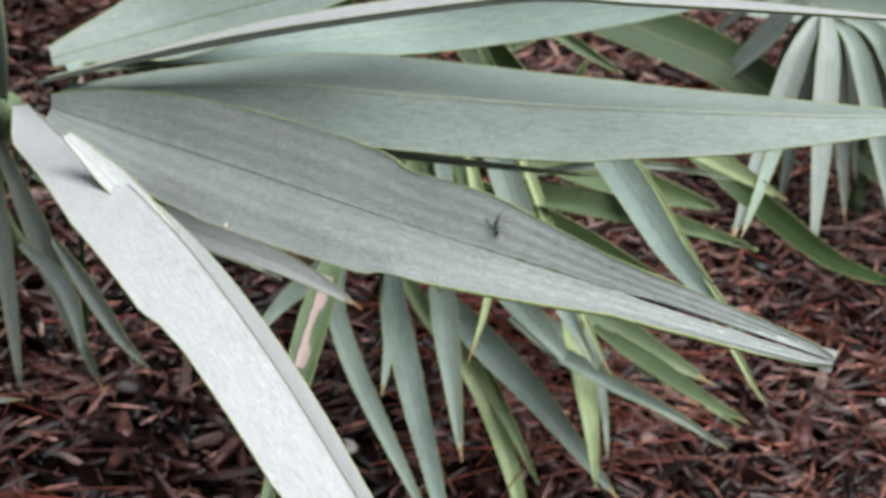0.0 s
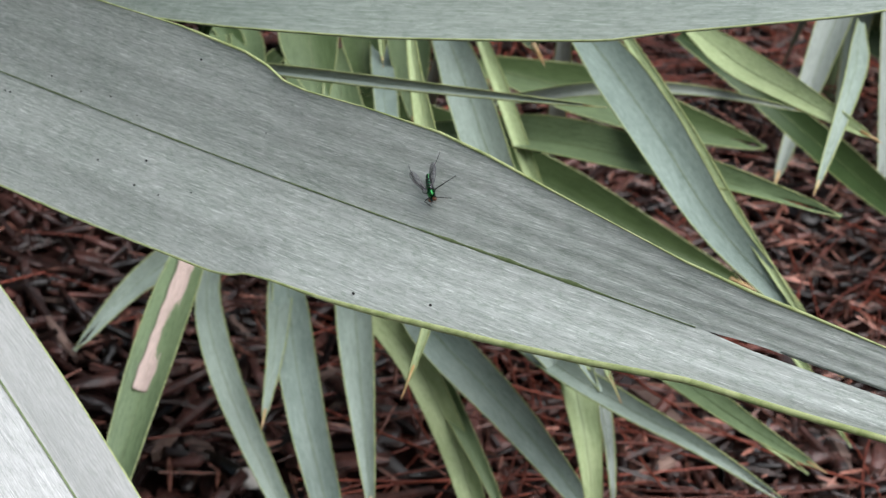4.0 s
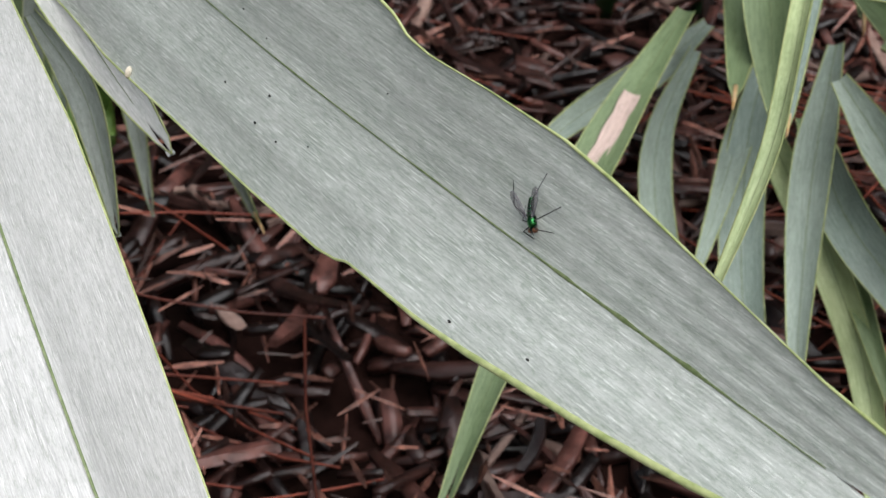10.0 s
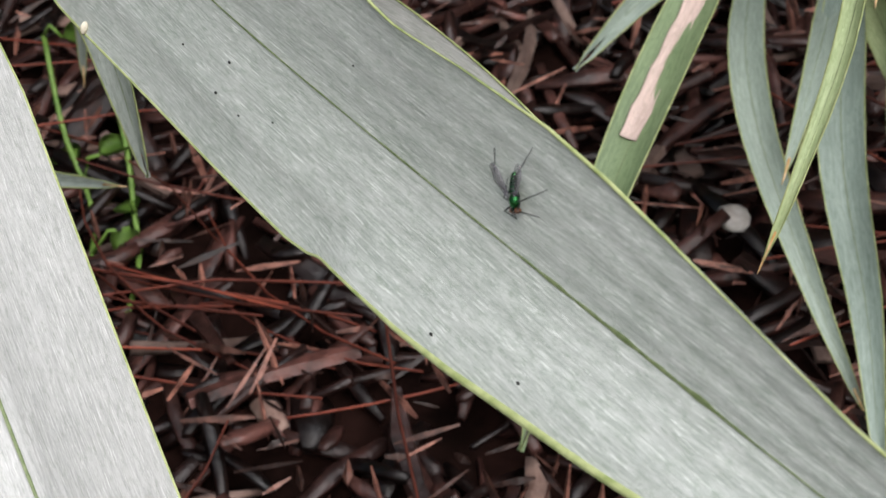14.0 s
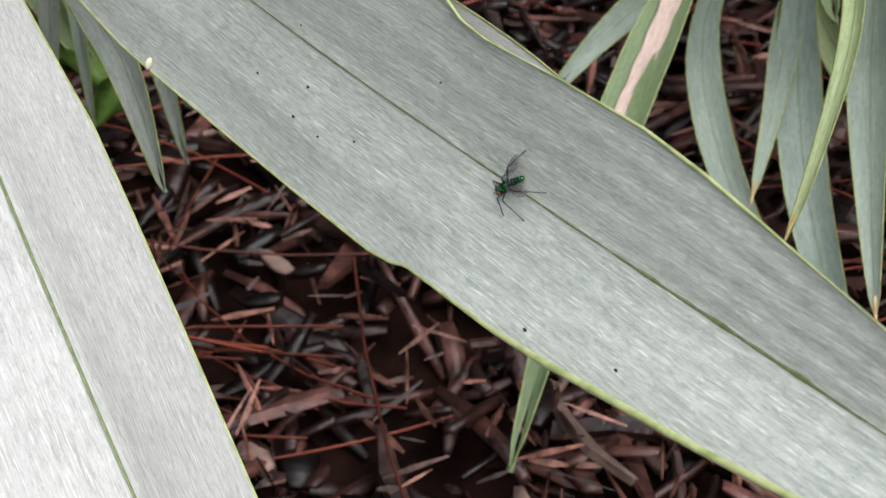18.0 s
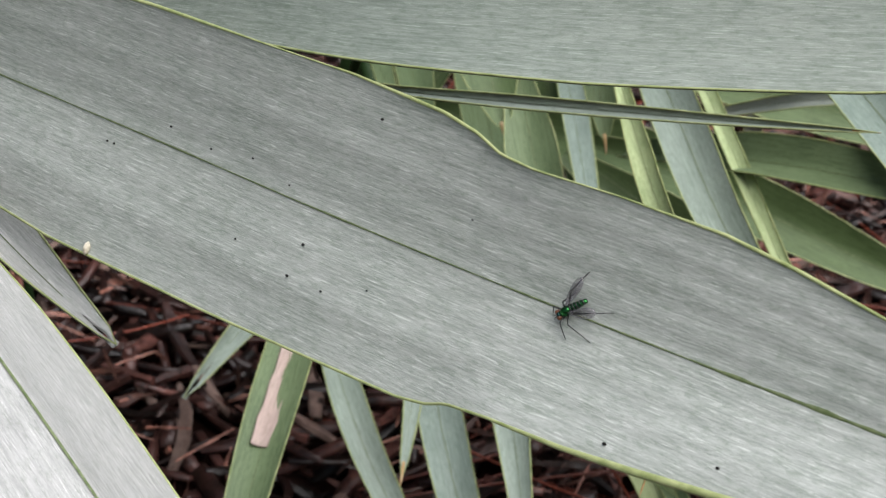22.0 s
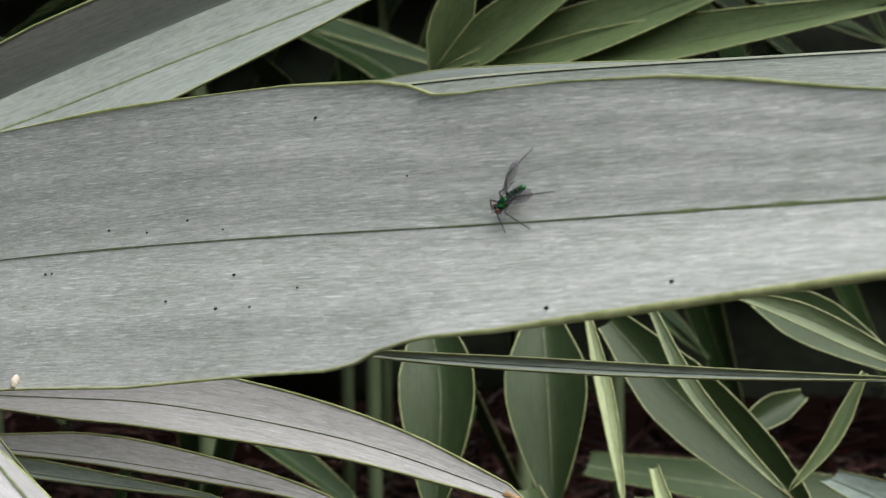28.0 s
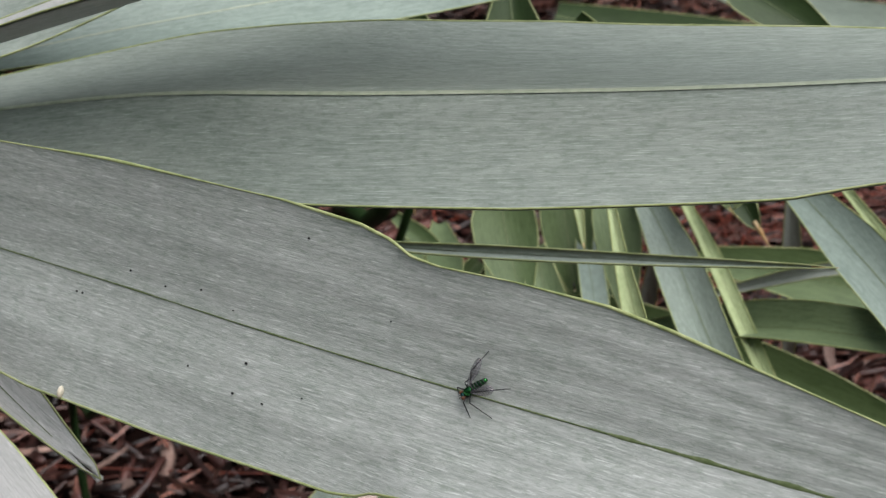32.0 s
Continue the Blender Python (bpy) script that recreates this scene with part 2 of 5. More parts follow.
def blade_mesh(name, parent, pts, half, normal, fold=20.0, fold_low=None, mats=(SILVER, MARGIN, RIB), n=40, across=5, wave=0.0, seed=0, upper=None, lower=None, split=0.0, twist=0.0, margin=0.00020, label="", width_of=palm_width, rib=True, relief_of=None, rib_of=None, margin_of=None, dry=True, sag=0.0010):
    """One leaf segment along pts: a folded ribbon with thickness, its two margins and its midrib as parts of their own.
    upper, lower: tables of half widths by share of length; split: share of the length over which the tip is forked."""
    rnd = random.Random(seed)
    mid, length = spline(pts, n)
    normal = Vector(normal)
    ph = rnd.random() * 6.28
    rows_, edge_u, edge_l, ribs = [], [], [], []
    thick = 0.00045
    for k, c in enumerate(mid):
        f = k / n
        tan = (mid[min(k + 1, n)] - mid[max(k - 1, 0)]).normalized()
        nn = (normal - tan * normal.dot(tan)).normalized()
        if twist:
            nn = (Matrix.Rotation(radians(twist) * f, 3, tan) @ nn).normalized()
        side = nn.cross(tan).normalized()
        hu = (lerp_table(upper, f) if upper else half * width_of(f))
        hl = (lerp_table(lower, f) if lower else half * width_of(f))
        wob = wave * math.sin(f * 19 + ph) * half
        x = (f - (1 - split)) / split if split else 0.0
        gap = (0.22 * x ** 1.5 + 0.035 * min(1, x * 8)) * half if x > 0 else 0.0
        row = []
        for s in [-1 + 2 * i / (2 * across) for i in range(2 * across + 1)]:
            h = hu if s > 0 else hl
            a = abs(s)
            fa = radians(fold if s > 0 or fold_low is None else fold_low)
            p = c + side * (s * h * math.cos(fa)) + nn * (a * h * math.sin(fa) + wob * a * s - sag * math.sin(a * 3.14) * (h / 0.02) + (relief_of(f, s) if relief_of else 0.0))
            if gap and a < 1e-6:
                row.append((c - side * gap * 0.5, s * h))
                row.append((c + side * gap * 0.5, s * h))
            else:
                row.append((p, s * h))
                if a < 1e-6:
                    row.append((p, s * h))
        rows_.append((row, nn, f * length))
        edge_u.append(row[-1][0])
        edge_l.append(row[0][0])
        ribs.append((row[across][0], row[across + 1][0], nn, side))
    bm = bmesh.new()
    uvl = bm.loops.layers.uv.new("UVMap")
    W = 2 * across + 2
    top, bot, info = [], [], {}
    for row, nn, u in rows_:
        a, b = [], []
        for p, v in row:
            x = bm.verts.new(p)
            y = bm.verts.new(p - nn * thick)
            info[x] = info[y] = (u, v)
            a.append(x)
            b.append(y)
        top.append(a)
        bot.append(b)

    def face(*vs):
        try:
            fc = bm.faces.new(vs)
        except ValueError:
            return
        for lp in fc.loops:
            u, v = info[lp.vert]
            lp[uvl].uv = (u + seed * 0.37, v + seed * 0.11)

    for k in range(n):
        for i in range(W - 1):
            if i == across and not (split and k / n >= 1 - split):
                pass
            if i == across:
                continue
            face(top[k][i], top[k][i + 1], top[k + 1][i + 1], top[k + 1][i])
            face(bot[k][i + 1], bot[k][i], bot[k + 1][i], bot[k + 1][i + 1])
    if not split:
        bmesh.ops.remove_doubles(bm, verts=[v for r in top for v in r[across:across + 2]], dist=1e-6)
        bmesh.ops.remove_doubles(bm, verts=[v for r in bot for v in r[across:across + 2]], dist=1e-6)
    else:
        for rr in (top, bot):
            bmesh.ops.remove_doubles(bm, verts=[v for k, r in enumerate(rr) if k / n < 1 - split for v in r[across:across + 2]], dist=1e-6)
    ob = part(name, bm, mats[0], parent, label)
    if margin:
        for sgn, line in ((1, edge_u), (-1, edge_l)):
            part("leaf_margin", tube(line, [margin * (1 if k < n * 0.93 else 0.6) * (margin_of(k / n, sgn) if margin_of else 1.0) for k in range(n + 1)], 6), mats[1], ob)
    if dry and not split and half < 0.012:
        end = mid[n] + (mid[n] - mid[n - 1]).normalized() * half * 0.5
        part("dry_tip", tube([mid[n - 1], mid[n], mid[n].lerp(end, 0.6), end], [half * 0.09, half * 0.07, half * 0.045, half * 0.012], 6), TIP, ob)
    if rib:
        bm = bmesh.new()
        stop = int(n * (1 - split)) if split else n
        prev = None
        for k in range(stop):
            a, b, nn, side = ribs[k]
            h = 0.00035 * min(1, (n - k) / 8) * (half / 0.02) * (rib_of(k / n) if rib_of else 1.0)
            cur = [bm.verts.new((a + b) / 2 + side * h + nn * 0.00006), bm.verts.new((a + b) / 2 + nn * 0.00022), bm.verts.new((a + b) / 2 - side * h + nn * 0.00006)]
            if prev:
                bm.faces.new((prev[0], prev[1], cur[1], cur[0]))
                bm.faces.new((prev[1], prev[2], cur[2], cur[1]))
            prev = cur
        part("midrib", bm, mats[2], ob)
    return ob


def tube(line, radii, sides=6, flat=None):
    """A tube along a line of points."""
    bm = bmesh.new()
    rings = []
    n = len(line)
    for k, c in enumerate(line):
        tan = (Vector(line[min(k + 1, n - 1)]) - Vector(line[max(k - 1, 0)]))
        tan = tan.normalized() if tan.length > 1e-9 else Vector((1, 0, 0))
        ref = Vector((0, 0, 1)) if abs(tan.z) < 0.9 else Vector((1, 0, 0))
        a = tan.cross(ref).normalized()
        b = tan.cross(a)
        r = radii[k] if isinstance(radii, (list, tuple)) else radii
        rings.append([bm.verts.new(Vector(c) + (a * math.cos(t) + b * math.sin(t)) * r) for t in [6.2832 * i / sides for i in range(sides)]])
    for r0, r1 in zip(rings, rings[1:]):
        for i in range(sides):
            bm.faces.new((r0[i], r0[(i + 1) % sides], r1[(i + 1) % sides], r1[i]))
    bm.faces.new(rings[0][::-1])
    bm.faces.new(rings[-1])
    return bm


def ball_at(center, radii, seg=8):
    bm = bmesh.new()
    bmesh.ops.create_uvsphere(bm, u_segments=seg, v_segments=seg - 2, radius=1)
    bm.transform(Matrix.Translation(center) @ Matrix.Diagonal((*radii, 1)))
    return bm


# ---- the ground ----
def relief(x, y):
    return -0.013 + 0.005 * noise.noise((x * 5, y * 5, 0)) + 0.004 * noise.noise((x * 23, y * 23, 2))


def build_ground():
    bm = bmesh.new()
    steps = [-400, -60, -12, -5, -2.5] + [-1.6 + 0.04 * i for i in range(81)] + [2.5, 5, 12, 60, 400]
    grid = [[bm.verts.new((x, y, relief(x, y) if abs(x) < 1.61 and abs(y) < 1.61 else -0.013)) for x in steps] for y in steps]
    for r0, r1 in zip(grid, grid[1:]):
        for i in range(len(steps) - 1):
            bm.faces.new((r0[i], r0[i + 1], r1[i + 1], r1[i]))
    return tagged(part("ground", bm, SOIL), "dark moist soil of a mulched planting bed", "ground", kind="structure")


build_ground()


def chip_mesh(bm, x, y, length, width, thick, turn, tip, rnd, lift):
    """One splintered chip: a bent, tapered slab."""
    m = pose(x, y, relief(x, y) + lift, rnd.uniform(-tip, tip), rnd.uniform(-tip, tip), turn)
    rings = []
    bend = rnd.uniform(-0.18, 0.18) * length
    for k in range(4):
        f = k / 3
        w = width * (0.35 + 0.65 * math.sin(math.pi * (0.15 + 0.72 * f))) * rnd.uniform(0.7, 1.2) / 2
        h = thick * rnd.uniform(0.6, 1.1) / 2
        off = bend * (f - 0.5) ** 2 * 2
        cx = (f - 0.5) * length
        rings.append([bm.verts.new(m @ Vector(v)) for v in ((cx, off - w, -h), (cx + rnd.uniform(-.1, .1) * width, off + w, -h * 0.6), (cx, off + w * 0.7, h), (cx, off - w * 0.8, h * 0.8))])
    for a, b in zip(rings, rings[1:]):
        for i in range(4):
            bm.faces.new((a[i], b[i], b[(i + 1) % 4], a[(i + 1) % 4]))
    bm.faces.new(rings[0])
    bm.faces.new(rings[-1][::-1])


def build_mulch():
    rnd = random.Random(4)
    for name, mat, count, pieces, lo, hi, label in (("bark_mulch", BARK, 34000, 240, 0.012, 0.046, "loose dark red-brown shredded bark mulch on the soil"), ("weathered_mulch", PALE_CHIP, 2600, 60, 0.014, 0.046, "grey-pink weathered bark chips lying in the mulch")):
        bm = bmesh.new()
        shapes = []
        for k in range(12):
            one = bmesh.new()
            chip_mesh(one, 0, 0, rnd.uniform(lo, hi), rnd.uniform(0.0025, 0.007), rnd.uniform(0.0015, 0.0035), 0, 4, rnd, -relief(0, 0))
            me = bpy.data.meshes.new("chip")
            one.to_mesh(me)
            one.free()
            me.materials.append(mat)
            shapes.append(me)
        loose = []
        for _ in range(count):
            r = rnd.random() ** 0.7 * 1.25 if rnd.random() < 0.85 else 1.2 + rnd.random() ** 1.5 * 3.5
            a = rnd.uniform(0, 6.283)
            x, y = r * math.cos(a) + 0.05, r * math.sin(a) * 0.9 + 0.45
            if len(loose) < pieces and -0.20 < x < 0.30 and 0.05 < y < 0.50:
                loose.append((x, y))
                continue
            ln = rnd.uniform(lo, hi) * rnd.uniform(0.5, 1.2) * (1 if r < 1.25 else 2.2)
            chip_mesh(bm, x, y, ln, rnd.uniform(0.0022, 0.0068) * (1.8 if rnd.random() < 0.12 else 1), rnd.uniform(0.0012, 0.0035), rnd.uniform(0, 360), 28, rnd, rnd.uniform(0.001, 0.012))
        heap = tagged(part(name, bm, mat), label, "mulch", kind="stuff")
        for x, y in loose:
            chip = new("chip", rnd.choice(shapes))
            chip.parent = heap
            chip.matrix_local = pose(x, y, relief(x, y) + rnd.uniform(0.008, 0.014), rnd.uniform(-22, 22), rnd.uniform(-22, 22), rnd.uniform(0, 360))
    # fine splinters, thicker where the bed lies open, their brightness standing for more light
    verts, faces = [], []
    for _ in range(42000):
        x, y = rnd.uniform(-0.55, 0.75), rnd.uniform(-0.05, 1.15)
        if rnd.random() > 0.35 + 0.65 * min(1, max(0, (x + 0.05) / 0.25)):
            continue
        ln, w, th = rnd.uniform(0.004, 0.020), rnd.uniform(0.0004, 0.0013), rnd.uniform(0, 6.283)
        c, q = math.cos(th), math.sin(th)
        z, tilt, k = relief(x, y) + rnd.uniform(0.006, 0.019), rnd.uniform(-0.5, 0.5), len(verts)
        for f, g in ((-0.5, 0.4), (0.1, 1.0), (0.5, 0.25)):
            px, py, pz = x + c * ln * f, y + q * ln * f, z + tilt * ln * f
            verts += [(px - q * w * g, py + c * w * g, pz), (px, py, pz + w * g), (px + q * w * g, py - c * w * g, pz - w * 0.3)]
        faces += [(k + a + i, k + a + 3 + i, k + a + 3 + (i + 1) % 3, k + a + (i + 1) % 3) for a in (0, 3) for i in range(3)]
    me = bpy.data.meshes.new("bark_splinters")
    me.from_pydata(verts, [], faces)
    me.materials.append(SPLINTER)
    tagged(new("bark_splinters", me), "fine glinting red-brown bark splinters in the mulch", "mulch", kind="stuff")
    bm = bmesh.new()
    bundles = [(rnd.uniform(-0.1, 0.6), rnd.uniform(0.0, 0.8), rnd.uniform(0, 6.283)) for _ in range(36)]
    for n in range(1300):
        r = rnd.random() ** 0.6 * 1.3
        a = rnd.uniform(0, 6.283)
        x, y = r * math.cos(a) + 0.05, r * math.sin(a) * 0.9 + 0.45
        ln, th, cv = rnd.uniform(0.05, 0.16), rnd.uniform(0, 6.283), rnd.uniform(-0.5, 0.5)
        if n % 2:
            bx, by, bt = rnd.choice(bundles)
            x, y, th = bx + rnd.gauss(0, 0.016), by + rnd.gauss(0, 0.016), bt + rnd.gauss(0, 0.22)
        z = relief(x, y) + rnd.uniform(0.008, 0.021)
        tl = rnd.uniform(-0.08, 0.08)
        prev = None
        for k in range(5):
            f = k / 4
            px, py, pz = x + math.cos(th + cv * f) * ln * f, y + math.sin(th + cv * f) * ln * f, z + tl * ln * f
            w = 0.00042
            cur = [bm.verts.new((px - math.sin(th) * w, py + math.cos(th) * w, pz)), bm.verts.new((px, py, pz + w * 1.4)), bm.verts.new((px + math.sin(th) * w, py - math.cos(th) * w, pz))]
            if prev:
                for i in range(3):
                    bm.faces.new((prev[i], prev[(i + 1) % 3], cur[(i + 1) % 3], cur[i]))
            prev = cur
    tagged(part("pine_needles", bm, NEEDLE), "thin rust-red dry pine needles strewn over the mulch", "pine needles", kind="stuff")


build_mulch()


def build_backdrop():
    """An added backdrop round the back of the bed: a bank of foliage lumps."""
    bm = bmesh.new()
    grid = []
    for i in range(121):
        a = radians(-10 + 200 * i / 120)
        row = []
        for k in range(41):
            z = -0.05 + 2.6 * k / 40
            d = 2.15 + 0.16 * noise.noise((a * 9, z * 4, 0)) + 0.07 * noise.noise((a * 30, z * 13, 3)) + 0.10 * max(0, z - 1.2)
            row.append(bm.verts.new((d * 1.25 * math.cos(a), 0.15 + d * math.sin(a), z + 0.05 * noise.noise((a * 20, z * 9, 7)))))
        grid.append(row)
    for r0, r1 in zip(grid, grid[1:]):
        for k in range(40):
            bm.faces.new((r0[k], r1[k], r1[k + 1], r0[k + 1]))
    tagged(part("backdrop", bm, BACKDROP_SHADE), "added backdrop bank behind the bed, painted near-black green for shade", "hedge", kind="structure")


build_backdrop()

# ---- the large silver frond on which the fly sits ----
frond = thing("silver_palm_frond", "large silver-green fan palm frond, its stiff segments spread, swaying", "palm frond")
N = (0, 0, 1)
MAIN_UP = [(0.0000, 0.0045), (0.0382, 0.0078), (0.1029, 0.0122), (0.2500, 0.0177), (0.3471, 0.0191), (0.4647, 0.0196), (0.5118, 0.0188), (0.5294, 0.0177), (0.5426, 0.0161), (0.5588, 0.0157), (0.5971, 0.0161), (0.6412, 0.0158), (0.6706, 0.0146), (0.7059, 0.0126), (0.7441, 0.0106), (0.7824, 0.0086), (0.8206, 0.0074), (0.8765, 0.0062), (0.9353, 0.0047), (0.9824, 0.0030), (1.0000, 0.0012)]
MAIN_LO = [(0.0000, 0.0050), (0.0529, 0.0109), (0.1706, 0.0180), (0.3000, 0.0206), (0.4059, 0.0203), (0.4941, 0.0191), (0.5265, 0.0188), (0.5412, 0.0180), (0.5515, 0.0167), (0.5735, 0.0158), (0.6088, 0.0153), (0.6412, 0.0143), (0.6853, 0.0127), (0.7147, 0.0116), (0.7588, 0.0096), (0.8029, 0.0073), (0.8618, 0.0062), (0.9353, 0.0046), (0.9824, 0.0030), (1.0000, 0.0012)]
# how far each half rises from the midrib to its margin
RISE_UP = [(0.0000, 0.0020), (0.1412, 0.0065), (0.2294, 0.0079), (0.4059, 0.0055), (0.5235, 0.0041), (0.5824, 0.0028), (0.6412, 0.0015), (0.7000, 0.0007), (0.8176, 0.0003), (1.0000, 0.0000)]
RISE_LO = [(0.0000, 0.0010), (0.2294, 0.0010), (0.4059, 0.0017), (0.5235, 0.0035), (0.5824, 0.0049), (0.6412, 0.0062), (0.7000, 0.0063), (0.7588, 0.0057), (0.8176, 0.0045), (0.9059, 0.0030), (1.0000, 0.0010)]


def smooth(a, b, x):
    t = min(max((x - a) / (b - a), 0), 1)
    return t * t * (3 - 2 * t)


MAIN_LINE = [(-0.168, 0.0055, 0.0010), (-0.100, 0.0045, -0.0004), (-0.050, 0.0036, -0.0007), (-0.010, 0.0025, -0.0015), (0.030, 0.0017, -0.0040), (0.070, 0.0013, -0.0067), (0.110, 0.0009, -0.0100), (0.140, 0.0004, -0.0140), (0.172, -0.0002, -0.0190)]


def main_relief(f, s):
    """The blade is a shallow trough; the strips outside the notches bend down a little and come up again past them."""
    rise = abs(s) ** 1.25 * lerp_table(RISE_UP if s > 0 else RISE_LO, f)
    low = -0.0016 * smooth(0.48, 0.98, -s) * (1 - smooth(0.535, 0.580, f - 0.012 * (1 + s))) * smooth(0.05, 0.3, f)
    up = -0.0008 * smooth(0.45, 0.95, s) * (1 - smooth(0.53, 0.57, f)) * smooth(0.1, 0.4, f)
    roll = -0.0010 * smooth(0.72, 1.0, -s) * smooth(0.60, 0.70, f)
    ripple = 0.00010 * math.sin(s * 23 + f * 5) + 0.00022 * math.sin(f * 31 + s * 2) * abs(s)
    return rise + low + up + roll + ripple


def main_rib(f):
    return 0.28 + 0.09 * math.sin(f * 90) * math.sin(f * 37) + (0.35 + 0.4 * math.sin(f * 260) * math.sin(f * 97)) * smooth(0.62, 0.68, f) * (1 - smooth(0.735, 0.76, f))


def main_margin(f, sgn):
    return (1.0 + 1.6 * smooth(0.56, 0.66, f) * (1 - smooth(0.9, 1.0, f))) if sgn < 0 else 1.0 + 0.4 * math.sin(f * 40)


main_segment = blade_mesh("leaf_segment", frond, MAIN_LINE, 0.024, N, fold=0, fold_low=0, sag=0.0002, n=240, across=14, upper=MAIN_UP, lower=MAIN_LO, split=0.20, relief_of=main_relief, rib_of=main_rib, margin_of=main_margin, label="broad silver segment with a notch in each edge and a split tip")
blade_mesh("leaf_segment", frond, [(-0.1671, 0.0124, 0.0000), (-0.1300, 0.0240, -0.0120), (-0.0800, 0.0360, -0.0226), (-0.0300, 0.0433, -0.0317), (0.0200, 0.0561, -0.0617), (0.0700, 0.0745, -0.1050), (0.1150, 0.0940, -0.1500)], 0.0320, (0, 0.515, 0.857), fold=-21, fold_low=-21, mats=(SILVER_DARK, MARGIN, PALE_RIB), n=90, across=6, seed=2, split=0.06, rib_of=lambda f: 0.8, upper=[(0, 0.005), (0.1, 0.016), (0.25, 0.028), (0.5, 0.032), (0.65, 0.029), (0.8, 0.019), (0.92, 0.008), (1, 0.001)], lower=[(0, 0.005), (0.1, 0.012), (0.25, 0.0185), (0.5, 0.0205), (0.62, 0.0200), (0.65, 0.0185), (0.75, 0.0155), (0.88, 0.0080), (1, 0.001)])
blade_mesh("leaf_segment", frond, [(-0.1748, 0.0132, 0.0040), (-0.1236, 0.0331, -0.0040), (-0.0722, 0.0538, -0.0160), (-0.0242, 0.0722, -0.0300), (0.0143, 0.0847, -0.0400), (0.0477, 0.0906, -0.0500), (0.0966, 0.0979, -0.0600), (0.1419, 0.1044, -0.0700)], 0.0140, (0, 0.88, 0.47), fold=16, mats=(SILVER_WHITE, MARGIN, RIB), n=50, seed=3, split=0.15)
blade_mesh("leaf_segment", frond, [(-0.1664, 0.0202, 0.0000), (-0.1512, 0.0504, -0.0600), (-0.1249, 0.0781, -0.1150), (-0.0693, 0.1045, -0.1500), (-0.0242, 0.1275, -0.1750), (0.0111, 0.1450, -0.1900)], 0.0125, N, fold=12, mats=(BLUEGREEN, MARGIN, PALE_RIB), n=50, seed=4)
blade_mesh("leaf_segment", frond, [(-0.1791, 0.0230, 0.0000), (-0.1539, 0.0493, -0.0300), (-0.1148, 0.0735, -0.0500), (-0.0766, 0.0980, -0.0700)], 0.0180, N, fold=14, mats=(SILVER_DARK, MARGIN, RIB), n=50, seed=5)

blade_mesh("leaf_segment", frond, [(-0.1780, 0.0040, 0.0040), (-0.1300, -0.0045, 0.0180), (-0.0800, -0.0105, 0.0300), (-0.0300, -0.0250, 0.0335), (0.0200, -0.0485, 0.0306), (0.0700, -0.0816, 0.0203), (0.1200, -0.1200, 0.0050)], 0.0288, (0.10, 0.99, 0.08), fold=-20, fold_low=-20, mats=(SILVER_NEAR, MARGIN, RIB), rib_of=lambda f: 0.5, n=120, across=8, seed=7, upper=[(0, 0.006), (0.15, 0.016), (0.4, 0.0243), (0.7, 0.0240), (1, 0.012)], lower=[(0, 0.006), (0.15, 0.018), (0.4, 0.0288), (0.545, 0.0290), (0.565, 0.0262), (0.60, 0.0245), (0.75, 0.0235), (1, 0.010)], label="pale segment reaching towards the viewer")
for i, (a, b, c) in enumerate((((-0.1957, 0.0038, 0.0030), (-0.1835, 0.0413, 0.0300), (-0.1684, 0.0816, 0.0600)), ((-0.1998, 0.0027, 0.0030), (-0.2054, 0.0196, 0.0350), (-0.2018, 0.0467, 0.0700)), ((-0.1993, 0.0011, 0.0030), (-0.2096, -0.0161, 0.0300), (-0.2168, -0.0491, 0.0600)), ((-0.2022, 0.0007, 0.0000), (-0.2251, -0.0328, 0.0200), (-0.2312, -0.0893, 0.0400)))):
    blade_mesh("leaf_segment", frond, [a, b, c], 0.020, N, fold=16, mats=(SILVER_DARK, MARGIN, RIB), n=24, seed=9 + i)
part("leaf_stalk", tube(spline([(-0.2020, 0.0013, -0.0040), (-0.2443, -0.0086, -0.0300), (-0.3574, -0.0461, -0.1200), (-0.5256, -0.0940, -0.3000), (-0.7352, -0.1530, -0.5200)], 16)[0], 0.006, 8), GREEN, frond, "green stalk")

# specks of dirt and a small pale husk on the main segment
SPECK = speckled("dark_speck", (0.004, 0.004, 0.004), (0.012, 0.011, 0.010), 900, 0.7)
HUSK = speckled("pale_husk", (0.55, 0.50, 0.38), (0.75, 0.70, 0.58), 900, 0.6)


def on_main(u, v):
    """Height of the main segment's surface at a place of its own plane."""
    f = (u + 0.168) / 0.340
    d = v - lerp_table([(p[0], p[1]) for p in MAIN_LINE], u)
    q = min(1.0, abs(d) / lerp_table(MAIN_UP if d > 0 else MAIN_LO, f))
    return lerp_table([(p[0], p[2]) for p in MAIN_LINE], u) + main_relief(f, q if d > 0 else -q)


for u, v, r in ((-0.0122, -0.0027, 0.26), (-0.0131, -0.0075, 0.26), (-0.0063, -0.0077, 0.20), (-0.0437, 0.0062, 0.22), (-0.0259, 0.0061, 0.2), (-0.0250, -0.0056, 0.18), (-0.0347, 0.0052, 0.2), (-0.0568, 0.0007, 0.22), (-0.0552, 0.0007, 0.2), (0.0452, -0.0112, 0.28), (0.0604, -0.0087, 0.24), (-0.0029, 0.0174, 0.24), (0.0145, 0.0086, 0.14), (0.001, -0.0053, 0.14), (-0.0181, 0.0043, 0.14)):
    part("speck", ball_at((u, v, on_main(u, v) + 0.0001), (r * 0.001 * 1.3, r * 0.001 * 0.8, 0.00012)), SPECK, main_segment, "black speck")
